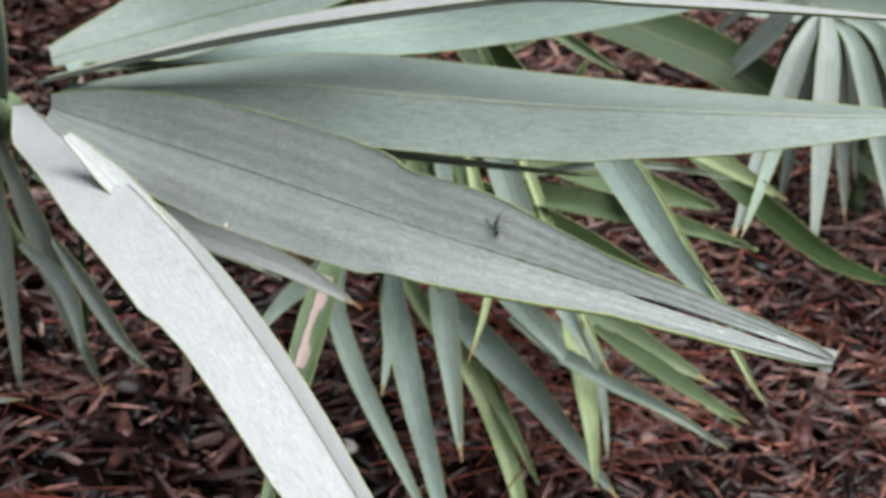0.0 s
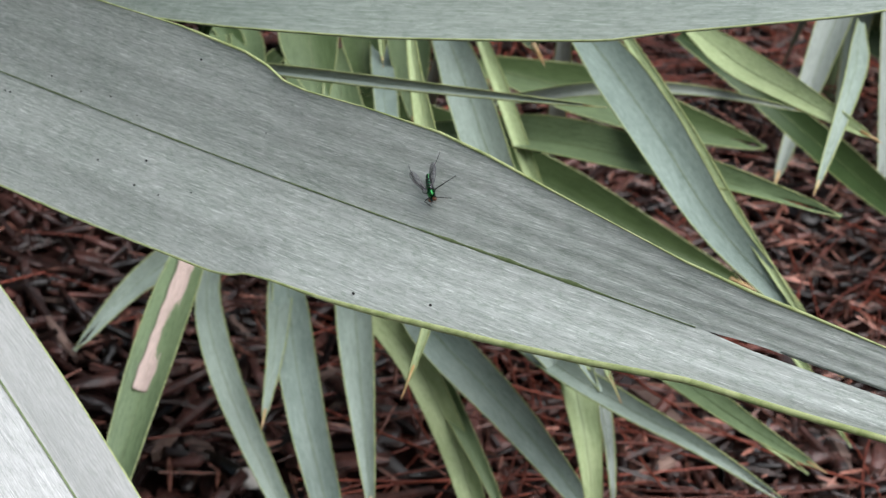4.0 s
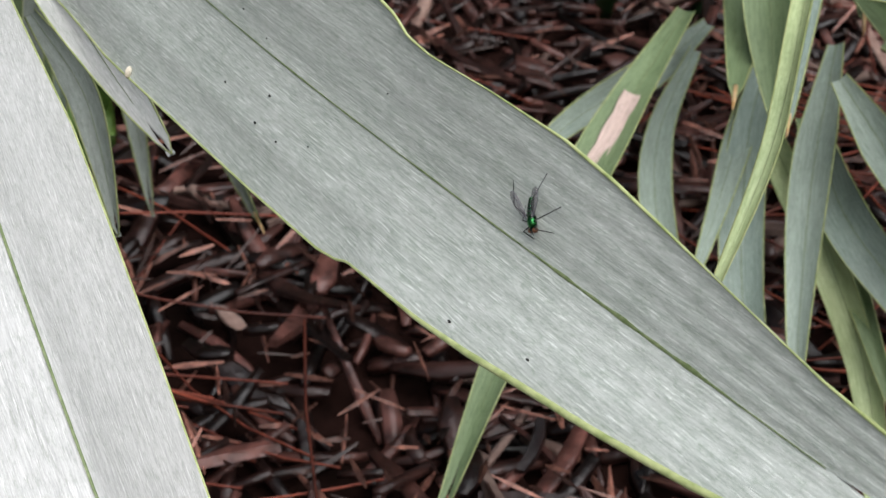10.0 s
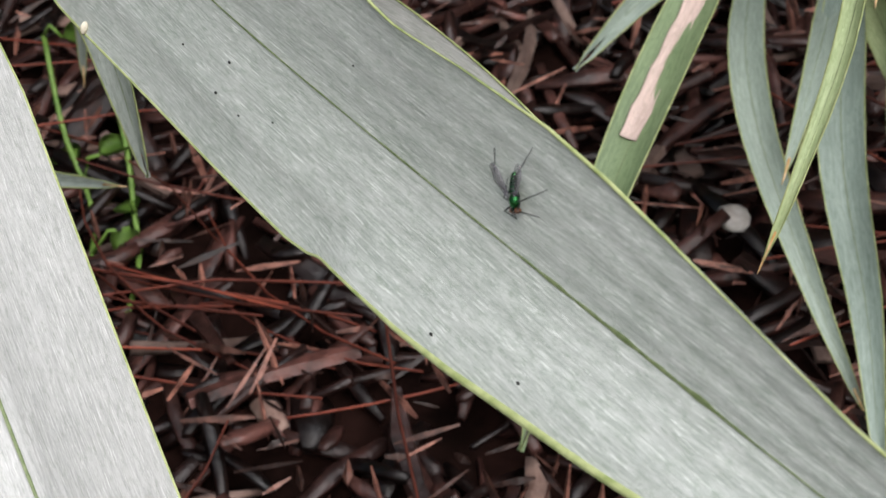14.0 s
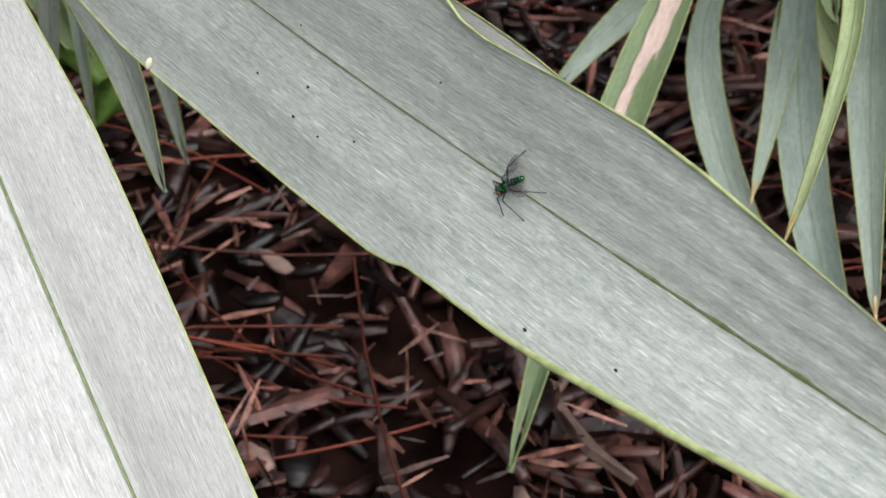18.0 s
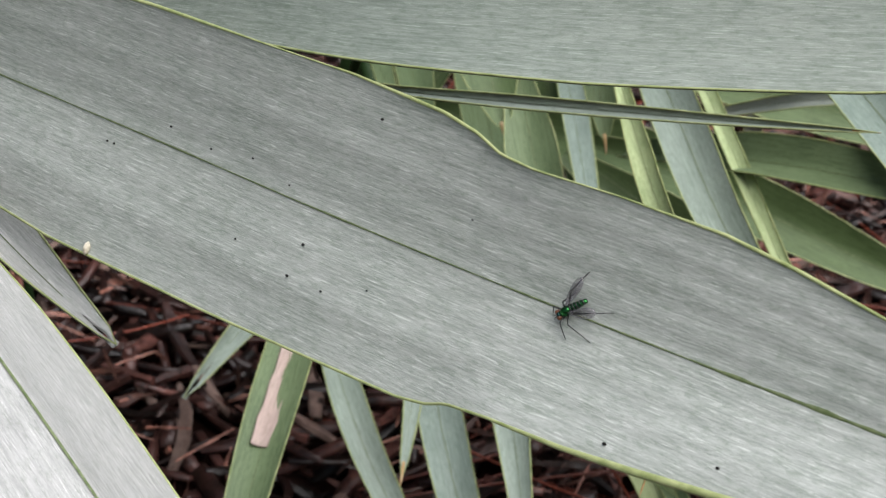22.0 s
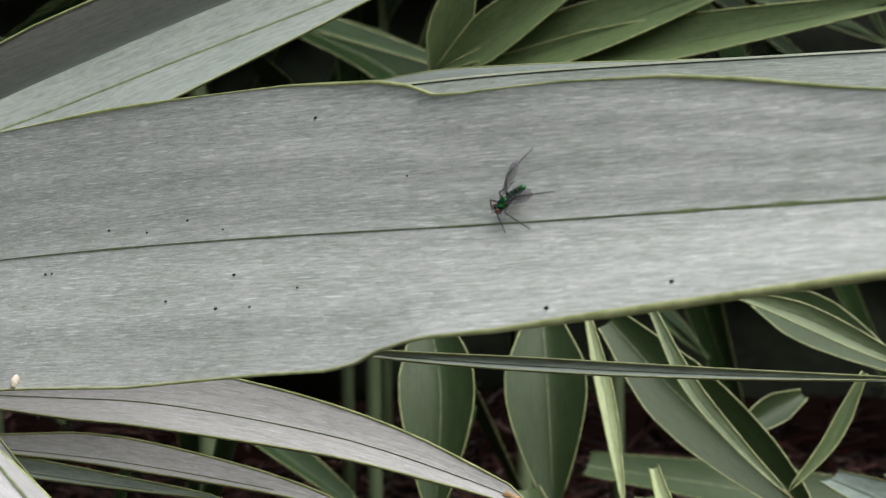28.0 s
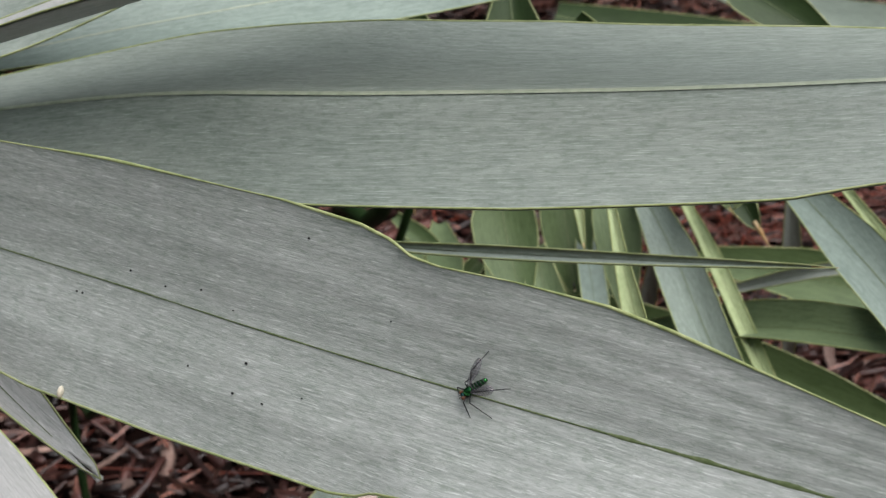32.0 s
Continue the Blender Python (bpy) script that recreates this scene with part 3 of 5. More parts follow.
part("husk", ball_at((-0.0548, -0.0158, on_main(-0.0548, -0.0158) + 0.0005), (0.0005, 0.0011, 0.0006)), HUSK, main_segment, "cream husk")

# ---- the fly ----
FLY_GREEN = speckled("metallic_green", (0.004, 0.040, 0.022), (0.040, 0.20, 0.05), 700, 0.22, 0.92, 0.05)
FLY_BLUE = speckled("metallic_blue_green", (0.004, 0.02, 0.022), (0.012, 0.06, 0.05), 900, 0.25, 0.85, 0.05)
FLY_DARK = speckled("dark_chitin", (0.008, 0.009, 0.010), (0.03, 0.03, 0.03), 900, 0.45, 0.0, 0.1)
FLY_EYE = speckled("red_brown_eye", (0.05, 0.016, 0.008), (0.15, 0.055, 0.02), 2500, 0.35, 0.0, 0.2)
WING, wing_nodes, wing_links, wing_bsdf = material("smoky_wing")
wing_bsdf.inputs["Base Color"].default_value = (0.16, 0.15, 0.17, 1)
wing_bsdf.inputs["Alpha"].default_value = 0.38
wing_bsdf.inputs["Roughness"].default_value = 0.2
mm = 0.00108


def ball(center, radii, rot=(0, 0, 0), seg=14):
    bm = bmesh.new()
    bmesh.ops.create_uvsphere(bm, u_segments=seg, v_segments=seg - 4, radius=1)
    bm.transform(pose(*center, *rot) @ Matrix.Diagonal((*radii, 1)))
    return bm


def build_fly():
    fly = thing("long_legged_fly", "small metallic green long-legged fly with smoky wings on the leaf", "fly")
    part("thorax", ball((0.3 * mm, 0, 0.75 * mm), (0.85 * mm, 0.6 * mm, 0.6 * mm)), FLY_GREEN, fly, "shiny green thorax")
    bm = bmesh.new()
    rings = []
    for k in range(25):
        f = k / 24
        r = 0.46 * mm * (1 - 0.45 * f ** 2) * (1.0 if 0 < k < 24 else 0.3) * (1 + 0.06 * math.cos(f * 6 * 6.283))
        c = Vector((-0.35 * mm - 2.3 * mm * f, 0, 0.78 * mm - 0.35 * mm * f * f))
        rings.append([bm.verts.new(c + Vector((0, math.cos(t) * r, math.sin(t) * r))) for t in [6.2832 * i / 12 for i in range(12)]])
    for a, b in zip(rings, rings[1:]):
        for i in range(12):
            bm.faces.new((a[i], a[(i + 1) % 12], b[(i + 1) % 12], b[i]))
    bm.faces.new(rings[0])
    bm.faces.new(rings[-1])
    ab = part("abdomen", bm, FLY_GREEN, fly, "banded green abdomen")
    for k in range(5):
        x = -0.55 * mm - 0.42 * mm * k
        r = 0.47 * mm * (1 - 0.45 * ((k * 0.42 + 0.2) / 2.3) ** 2)
        z = 0.78 * mm - 0.35 * mm * ((k * 0.42 + 0.2) / 2.3) ** 2
        part("dark_band", tube([(x + 0.09 * mm, 0, z), (x - 0.09 * mm, 0, z)], r * 1.07, 12), FLY_DARK, ab)
    head = part("head", ball((1.25 * mm, 0, 0.72 * mm), (0.32 * mm, 0.5 * mm, 0.45 * mm)), FLY_BLUE, fly)
    for s in (-1, 1):
        part("eye", ball((1.32 * mm, s * 0.38 * mm, 0.74 * mm), (0.34 * mm, 0.3 * mm, 0.44 * mm)), FLY_EYE, head, "red-brown eye")
        part("antenna", tube([(1.5 * mm, s * 0.1 * mm, 0.95 * mm), (1.75 * mm, s * 0.16 * mm, 1.0 * mm), (2.0 * mm, s * 0.3 * mm, 1.0 * mm)], [0.06 * mm, 0.05 * mm, 0.015 * mm], 5), FLY_DARK, head)
        bm = bmesh.new()
        ax = Vector((-math.cos(radians(27)), s * math.sin(radians(27)), 0.10)).normalized()
        ay = Vector((0, 0, 1)).cross(ax).normalized()
        root = Vector((0.0, s * 0.45 * mm, 1.15 * mm))
        loop = []
        for k in range(24):
            t = 6.2832 * k / 24
            f = 0.5 - 0.5 * math.cos(t)
            loop.append(bm.verts.new(root + ax * (4.1 * mm * f) + ay * (math.sin(t) * 0.86 * mm * (0.35 + 0.75 * f)) + Vector((0, 0, 0.05 * mm * math.sin(t * 2)))))
        bm.faces.new(loop)
        ret = bmesh.ops.extrude_face_region(bm, geom=bm.faces[:])
        for v in ret["geom"]:
            if isinstance(v, bmesh.types.BMVert):
                v.co.z += 0.012 * mm
        wing = part("wing", bm, WING, fly, "smoky clear wing")
        for off, l1 in ((-0.25, 0.85), (0.05, 0.97), (0.3, 0.8)):
            part("wing_vein", tube([root, root + ax * (2 * mm) + ay * (off * mm * 0.6 * s), root + ax * (4.1 * mm * l1) + ay * (off * mm * s)], 0.022 * mm, 4), FLY_DARK, wing)
        for x0, knee, foot in ((0.7, (1.3, 1.1, 1.3), (2.0, 2.9, 0.0) if s > 0 else (2.3, 0.8, 0.0)), (0.3, (0.2, 1.9, 1.7) if s > 0 else (0.0, 1.0, 1.3), (-0.9, 4.6, 0.0) if s > 0 else (-1.8, 1.7, 0.0)), (-0.1, (-1.9, 1.5, 1.9), (-5.1, 3.1 - 0.3 * s, 0.0))):
            hip = Vector((x0 * mm, s * 0.4 * mm, 0.45 * mm))
            kn = Vector((knee[0] * mm, s * knee[1] * mm, knee[2] * mm))
            ft = Vector((foot[0] * mm, s * foot[1] * mm, foot[2] * mm + 0.03 * mm))
            ank = kn.lerp(ft, 0.62)
            part("leg", tube([hip, hip.lerp(kn, 0.5) + Vector((0, 0, 0.12 * mm)), kn, ank, ft], [0.13 * mm, 0.11 * mm, 0.085 * mm, 0.065 * mm, 0.05 * mm], 5), FLY_DARK, fly)
    return fly


fly = build_fly()


# ---- other fronds of the bed ----
def palm(label, leaves, mats, group="palm fronds", seed=0, stalk=None, normal=(-0.15, -0.45, 0.9)):
    """A frond of free-hanging segments: each a list of points, a half width and a material number."""
    ob = thing("palm_frond", label, "palm frond", group)
    for i, (pts, half, kind) in enumerate(leaves):
        rnd = random.Random(seed * 50 + i)
        nn = (normal[0] + rnd.uniform(-0.25, 0.25), normal[1] + rnd.uniform(-0.2, 0.2), normal[2])
        blade_mesh("leaf_segment", ob, pts, half, nn, fold=rnd.uniform(14, 30), mats=(mats[kind], MARGIN, RIB), n=22, across=3, seed=seed * 50 + i + 30, twist=rnd.uniform(-12, 12), split=0.12 if len(pts) > 2 and rnd.random() < 0.5 else 0.0, margin=0.0002, width_of=hang_width)
    if stalk:
        part("leaf_stalk", tube(spline(stalk, 10)[0], 0.005, 7), GREEN, ob)
    else:
        # the hub stands on its stalk
        starts = [Vector(q[0][0]) for q in leaves]
        hub = sum(starts, Vector()) / len(starts) + Vector((-0.06, 0.10, -0.03))
        part("leaf_stalk", tube(spline([hub, hub + Vector((-0.03, 0.05, -0.08)), (hub.x - 0.05, hub.y + 0.09, hub.z * 0.4), (hub.x - 0.05, hub.y + 0.10, -0.01)], 12)[0], 0.0035 if len(leaves) > 1 else 0.0014, 7), DEEP_SHADE, ob)
    return ob


def hang_width(f):
    return min(1.0, 0.40 + 1.8 * f) * (1 - max(0, f - 0.45) ** 1.5 * 2.1) if f < 0.97 else max(0.0, (1 - f) / 0.03) * 0.1


SILVER_HANG_PALE = leaf_material("silver_leaf_drooping", (0.30, 0.335, 0.305), (0.20, 0.235, 0.205), streak=0.3)
DEAD = leaf_material("dead_leaf", (0.62, 0.50, 0.16), (0.42, 0.30, 0.08), streak=0.2)
# GREEN darkened part of the way, standing for shade behind the frond
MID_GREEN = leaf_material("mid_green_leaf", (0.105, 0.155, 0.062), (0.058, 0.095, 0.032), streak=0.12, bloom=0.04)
LM = (BLUEGREEN, SILVER_HANG, GREEN, YELLOW, DEEP_SHADE, PINK, SILVER_HANG_PALE, DEAD, SILVER_WHITE, SHADE_GREEN, MID_GREEN)
hanging = palm("hanging blue-green palm frond, one segment dried pink", [
    ([(-0.0083, 0.3000, 0.0555), (-0.0166, 0.2654, 0.0575), (-0.0290, 0.2244, 0.0634), (-0.0419, 0.2000, 0.0551)], 0.0054, 1),
    ([(-0.0064, 0.2600, 0.0823), (-0.0114, 0.2213, 0.0766), (-0.0160, 0.1794, 0.0672), (-0.0207, 0.1399, 0.0516), (-0.0276, 0.1050, 0.0209)], 0.0066, 2),
    ([(-0.0076, 0.2800, 0.0581), (-0.0083, 0.2413, 0.0525), (0.0022, 0.2044, 0.0445), (0.0228, 0.1749, 0.0204), (0.0405, 0.1560, -0.0024)], 0.0050, 1),
    ([(0.0147, 0.2800, 0.0669), (0.0167, 0.2413, 0.0578), (0.0259, 0.1944, 0.0446), (0.0376, 0.1699, 0.0173), (0.0487, 0.1358, -0.0060)], 0.0062, 0),
    ([(0.0147, 0.2900, 0.0620), (0.0138, 0.2454, 0.0572), (0.0158, 0.2044, 0.0560), (0.0150, 0.1810, 0.0471)], 0.0044, 1),
    ([(0.0339, 0.2700, 0.0730), (0.0384, 0.2154, 0.0674), (0.0434, 0.1794, 0.0541), (0.0482, 0.1550, 0.0359)], 0.0058, 1),
], LM, seed=1, normal=(0.05, -0.75, 0.55))
palm("yellow-green palm frond hanging over the mulch", [
    ([(0.0151, 0.2800, 0.0596), (0.0305, 0.2413, 0.0551), (0.0517, 0.2094, 0.0451), (0.0692, 0.1899, 0.0147), (0.0826, 0.1290, -0.0060)], 0.0053, 3),
    ([(0.0322, 0.2700, 0.0476), (0.0520, 0.2254, 0.0418), (0.0681, 0.1944, 0.0298), (0.0816, 0.1780, 0.0111)], 0.0041, 2),
    ([(0.0384, 0.2600, 0.0532), (0.0544, 0.2104, 0.0588), (0.0796, 0.1944, 0.0412), (0.1153, 0.1840, 0.0033)], 0.0066, 0),
    ([(0.0874, 0.2300, 0.0719), (0.0920, 0.1904, 0.0669), (0.0977, 0.1644, 0.0525), (0.1022, 0.1500, 0.0287)], 0.0058, 3),
    ([(0.0977, 0.2300, 0.0620), (0.1009, 0.1904, 0.0589), (0.1036, 0.1644, 0.0529), (0.1054, 0.1500, 0.0424)], 0.0030, 6),
    ([(0.0659, 0.2200, 0.0651), (0.0804, 0.1913, 0.0681), (0.1049, 0.1644, 0.0683), (0.1257, 0.1429, 0.0693), (0.1479, 0.1300, 0.0624)], 0.0039, 1),
    ([(0.0993, 0.2100, 0.0691), (0.1211, 0.1704, 0.0739), (0.1365, 0.1424, 0.0776), (0.1527, 0.1230, 0.0784)], 0.0042, 2),
    ([(0.1098, 0.2200, 0.0610), (0.1285, 0.1804, 0.0669), (0.1407, 0.1494, 0.0707), (0.1512, 0.1300, 0.0723)], 0.0027, 3),
    ([(0.1467, 0.2000, 0.0810), (0.1524, 0.1654, 0.0845), (0.1557, 0.1394, 0.0856), (0.1590, 0.1230, 0.0861)], 0.0015, 3),
], LM, seed=2, normal=(0.05, -0.75, 0.55))
palm("green palm frond spreading behind the silver one", [
    ([(-0.0308, 0.3700, 0.0921), (-0.0204, 0.3006, 0.1035), (-0.0110, 0.2400, 0.1112)], 0.0034, 2),
    ([(-0.0203, 0.3700, 0.0912), (-0.0112, 0.3006, 0.1008), (-0.0032, 0.2350, 0.1042)], 0.0062, 2),
    ([(0.0002, 0.3600, 0.0975), (0.0073, 0.3090, 0.0972), (0.0177, 0.2490, 0.0889), (0.0236, 0.2100, 0.0880)], 0.0083, 2),
    ([(0.0269, 0.3400, 0.1067), (0.0322, 0.2790, 0.1117), (0.0385, 0.2140, 0.1046), (0.0422, 0.1800, 0.1008)], 0.0041, 0),
    ([(0.0444, 0.3100, 0.1283), (0.0553, 0.2588, 0.1252), (0.0683, 0.2056, 0.1126), (0.0845, 0.1615, 0.0995), (0.0956, 0.1350, 0.0896)], 0.0068, 1),
    ([(0.0544, 0.3080, 0.1302), (0.0648, 0.2568, 0.1271), (0.0777, 0.2036, 0.1148), (0.0908, 0.1595, 0.1000), (0.1009, 0.1330, 0.0886)], 0.0025, 3),
    ([(0.0932, 0.3600, 0.1093), (0.0955, 0.3800, 0.0664), (0.0970, 0.4100, 0.0159)], 0.0037, 6),
    ([(0.0508, 0.3600, 0.0890), (0.0480, 0.3800, 0.0589), (0.0454, 0.4000, 0.0274)], 0.0027, 6),
    ([(0.0486, 0.2700, 0.0971), (0.0679, 0.2368, 0.1126), (0.0896, 0.2035, 0.1264), (0.1177, 0.1784, 0.1325), (0.1353, 0.1583, 0.1376), (0.1512, 0.1450, 0.1393)], 0.0072, 2),
    ([(0.0823, 0.2700, 0.1455), (0.0946, 0.2298, 0.1440), (0.1073, 0.1915, 0.1396), (0.1215, 0.1554, 0.1304), (0.1360, 0.1273, 0.1250), (0.1471, 0.1100, 0.1170)], 0.0073, 0),
    ([(0.0956, 0.2690, 0.1470), (0.1047, 0.2278, 0.1456), (0.1171, 0.1895, 0.1389), (0.1275, 0.1534, 0.1327), (0.1376, 0.1253, 0.1262), (0.1497, 0.1080, 0.1153)], 0.0018, 3),
    ([(0.1244, 0.3000, 0.1300), (0.1374, 0.2490, 0.1360), (0.1488, 0.2090, 0.1437), (0.1645, 0.1800, 0.1456)], 0.0056, 3),
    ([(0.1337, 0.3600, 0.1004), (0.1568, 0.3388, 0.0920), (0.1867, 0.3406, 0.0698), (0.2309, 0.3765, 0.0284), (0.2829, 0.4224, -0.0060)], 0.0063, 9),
    ([(0.1755, 0.2700, 0.1439), (0.1623, 0.2086, 0.1500), (0.1480, 0.1650, 0.1360)], 0.0033, 1),
    ([(0.0553, 0.2800, 0.1009), (0.0789, 0.2700, 0.1115), (0.0982, 0.2600, 0.1199), (0.1255, 0.2500, 0.1261), (0.1594, 0.2400, 0.1261)], 0.0022, 6),
], LM, seed=3, normal=(0.0, -0.8, 0.5))
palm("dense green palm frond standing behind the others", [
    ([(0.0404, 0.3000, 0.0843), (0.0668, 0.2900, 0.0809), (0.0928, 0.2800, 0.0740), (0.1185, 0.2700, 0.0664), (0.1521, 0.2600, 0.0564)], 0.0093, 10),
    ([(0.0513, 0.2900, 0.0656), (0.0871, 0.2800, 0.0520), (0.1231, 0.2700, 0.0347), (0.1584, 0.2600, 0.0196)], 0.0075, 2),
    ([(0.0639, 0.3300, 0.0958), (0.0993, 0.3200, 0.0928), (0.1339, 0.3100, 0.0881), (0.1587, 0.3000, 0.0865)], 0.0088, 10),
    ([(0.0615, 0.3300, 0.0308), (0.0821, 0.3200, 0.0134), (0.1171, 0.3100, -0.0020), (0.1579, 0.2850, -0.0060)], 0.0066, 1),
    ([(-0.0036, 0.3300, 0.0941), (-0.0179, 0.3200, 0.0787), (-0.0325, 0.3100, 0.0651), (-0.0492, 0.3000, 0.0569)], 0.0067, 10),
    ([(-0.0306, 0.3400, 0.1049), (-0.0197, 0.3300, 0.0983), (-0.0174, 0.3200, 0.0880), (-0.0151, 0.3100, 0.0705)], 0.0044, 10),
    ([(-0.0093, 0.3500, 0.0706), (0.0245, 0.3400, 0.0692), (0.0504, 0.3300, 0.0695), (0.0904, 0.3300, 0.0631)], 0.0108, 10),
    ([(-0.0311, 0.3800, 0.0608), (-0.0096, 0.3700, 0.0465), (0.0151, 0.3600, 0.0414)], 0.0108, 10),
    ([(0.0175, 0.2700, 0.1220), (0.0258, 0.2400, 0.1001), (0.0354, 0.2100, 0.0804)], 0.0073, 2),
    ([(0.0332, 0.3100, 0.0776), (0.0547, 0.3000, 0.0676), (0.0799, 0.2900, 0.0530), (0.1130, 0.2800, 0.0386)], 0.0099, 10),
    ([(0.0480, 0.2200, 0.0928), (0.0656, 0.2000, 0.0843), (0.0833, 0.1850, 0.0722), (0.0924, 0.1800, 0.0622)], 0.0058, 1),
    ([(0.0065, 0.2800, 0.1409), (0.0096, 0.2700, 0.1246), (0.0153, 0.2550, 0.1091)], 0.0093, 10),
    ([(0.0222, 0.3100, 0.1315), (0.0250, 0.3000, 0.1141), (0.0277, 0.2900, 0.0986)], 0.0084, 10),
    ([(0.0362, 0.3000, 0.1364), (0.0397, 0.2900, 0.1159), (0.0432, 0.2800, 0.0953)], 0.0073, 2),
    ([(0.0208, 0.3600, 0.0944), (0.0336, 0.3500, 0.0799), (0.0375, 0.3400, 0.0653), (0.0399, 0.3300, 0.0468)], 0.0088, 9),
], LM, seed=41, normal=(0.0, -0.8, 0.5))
palm("narrow yellow segment hanging beneath the silver frond", [
    ([(0.0401, 0.2100, 0.1552), (0.0429, 0.1900, 0.1498), (0.0474, 0.1500, 0.1485), (0.0518, 0.1000, 0.1509), (0.0491, 0.0732, 0.1406), (0.0451, 0.0643, 0.1283)], 0.0029, 3),
], LM, seed=4, normal=(0.1, -0.9, 0.35))
palm("pale segment with a forked tip beside the silver frond", [
    ([(-0.0913, 0.0700, 0.1978), (-0.0763, 0.0600, 0.1883), (-0.0632, 0.0500, 0.1813), (-0.0518, 0.0420, 0.1751), (-0.0417, 0.0360, 0.1698)], 0.0058, 8),
], LM, seed=5, normal=(0.1, -0.45, 0.9))
# first two blades in paler silver, painted brighter against the silver frond's shadow
forked = palm("pale forked palm frond hanging close below the silver one", [
    ([(-0.0736, 0.0850, 0.1823), (-0.0516, 0.0700, 0.1831), (-0.0304, 0.0580, 0.1831), (-0.0025, 0.0460, 0.1796), (0.0171, 0.0370, 0.1748), (0.0260, 0.0320, 0.1721)], 0.0060, 8),
    ([(-0.0809, 0.1050, 0.1716), (-0.0579, 0.0900, 0.1718), (-0.0402, 0.0780, 0.1715), (-0.0148, 0.0660, 0.1690), (-0.0016, 0.0600, 0.1662)], 0.0043, 8),
    ([(-0.1032, 0.1300, 0.1674), (-0.0744, 0.1100, 0.1668), (-0.0510, 0.1000, 0.1653), (-0.0290, 0.0900, 0.1644)], 0.0027, 1),
    ([(-0.0995, 0.0900, 0.1579), (-0.0848, 0.0800, 0.1503), (-0.0772, 0.0720, 0.1423), (-0.0716, 0.0650, 0.1254)], 0.0037, 6),
], LM, seed=15, normal=(0.0, -0.65, 0.75))
palm("long grey segment crossing below the silver frond", [
    ([(-0.0153, 0.1000, 0.1892), (-0.0018, 0.1000, 0.1875), (0.0268, 0.1010, 0.1855), (0.0550, 0.1010, 0.1843), (0.0845, 0.1000, 0.1837)], 0.0014, 1),
], LM, seed=32, normal=(0.0, -0.8, 0.6))
palm("palm frond low in the clump, its green darkened for shade", [
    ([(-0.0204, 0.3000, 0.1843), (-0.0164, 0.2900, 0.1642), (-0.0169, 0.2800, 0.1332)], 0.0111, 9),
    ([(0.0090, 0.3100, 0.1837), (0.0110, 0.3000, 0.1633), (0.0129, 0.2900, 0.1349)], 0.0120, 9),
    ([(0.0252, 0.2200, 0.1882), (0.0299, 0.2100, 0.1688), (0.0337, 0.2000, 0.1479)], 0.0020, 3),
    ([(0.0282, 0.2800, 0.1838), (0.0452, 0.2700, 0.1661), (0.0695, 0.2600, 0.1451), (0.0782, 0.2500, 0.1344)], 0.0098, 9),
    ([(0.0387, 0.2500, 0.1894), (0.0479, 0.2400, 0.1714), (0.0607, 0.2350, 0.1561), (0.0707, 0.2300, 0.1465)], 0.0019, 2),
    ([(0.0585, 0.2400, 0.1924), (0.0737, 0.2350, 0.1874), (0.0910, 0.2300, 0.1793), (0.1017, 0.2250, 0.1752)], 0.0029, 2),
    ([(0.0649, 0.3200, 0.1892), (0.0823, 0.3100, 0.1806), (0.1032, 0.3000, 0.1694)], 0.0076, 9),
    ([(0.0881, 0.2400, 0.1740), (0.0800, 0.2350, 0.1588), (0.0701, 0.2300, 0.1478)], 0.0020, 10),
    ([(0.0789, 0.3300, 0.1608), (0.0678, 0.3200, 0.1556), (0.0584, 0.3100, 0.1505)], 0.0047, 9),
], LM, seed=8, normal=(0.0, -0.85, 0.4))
palm("pale narrow palm frond hanging at the foot of the clump", [
    ([(-0.1628, 0.2000, 0.1527), (-0.1625, 0.2000, 0.1171), (-0.1662, 0.1950, 0.0794), (-0.1724, 0.1900, 0.0364)], 0.0040, 6),
    ([(-0.1562, 0.2000, 0.1468), (-0.1554, 0.2000, 0.1143), (-0.1554, 0.1900, 0.0826), (-0.1560, 0.1850, 0.0461)], 0.0033, 1),
    ([(-0.1498, 0.2000, 0.1440), (-0.1442, 0.2000, 0.1118), (-0.1389, 0.1950, 0.0745), (-0.1336, 0.1900, 0.0320)], 0.0043, 6),
    ([(-0.1425, 0.2000, 0.1380), (-0.1272, 0.1950, 0.1054), (-0.1136, 0.1900, 0.0720), (-0.1004, 0.1900, 0.0357)], 0.0055, 6),
    ([(-0.1191, 0.1900, 0.1018), (-0.1035, 0.1850, 0.0820), (-0.0908, 0.1800, 0.0652), (-0.0795, 0.1800, 0.0516)], 0.0039, 6),
    ([(-0.2089, 0.2600, 0.1238), (-0.1891, 0.2500, 0.0989), (-0.1661, 0.2400, 0.0706), (-0.1460, 0.2300, 0.0560)], 0.0076, 2),
    ([(-0.2120, 0.2400, 0.0951), (-0.1993, 0.2350, 0.0743), (-0.1866, 0.2300, 0.0498), (-0.1736, 0.2250, 0.0320)], 0.0064, 2),
    ([(-0.1902, 0.1400, 0.1555), (-0.1776, 0.1350, 0.1766), (-0.1601, 0.1300, 0.1889)], 0.0025, 2),
    ([(-0.1815, 0.1500, 0.1391), (-0.1689, 0.1450, 0.1577), (-0.1552, 0.1400, 0.1775)], 0.0034, 1),
    ([(-0.1380, 0.2400, 0.0795), (-0.1249, 0.2350, 0.0689), (-0.1124, 0.2300, 0.0590)], 0.0035, 2),
], LM, seed=6, normal=(0.0, -0.85, 0.45))
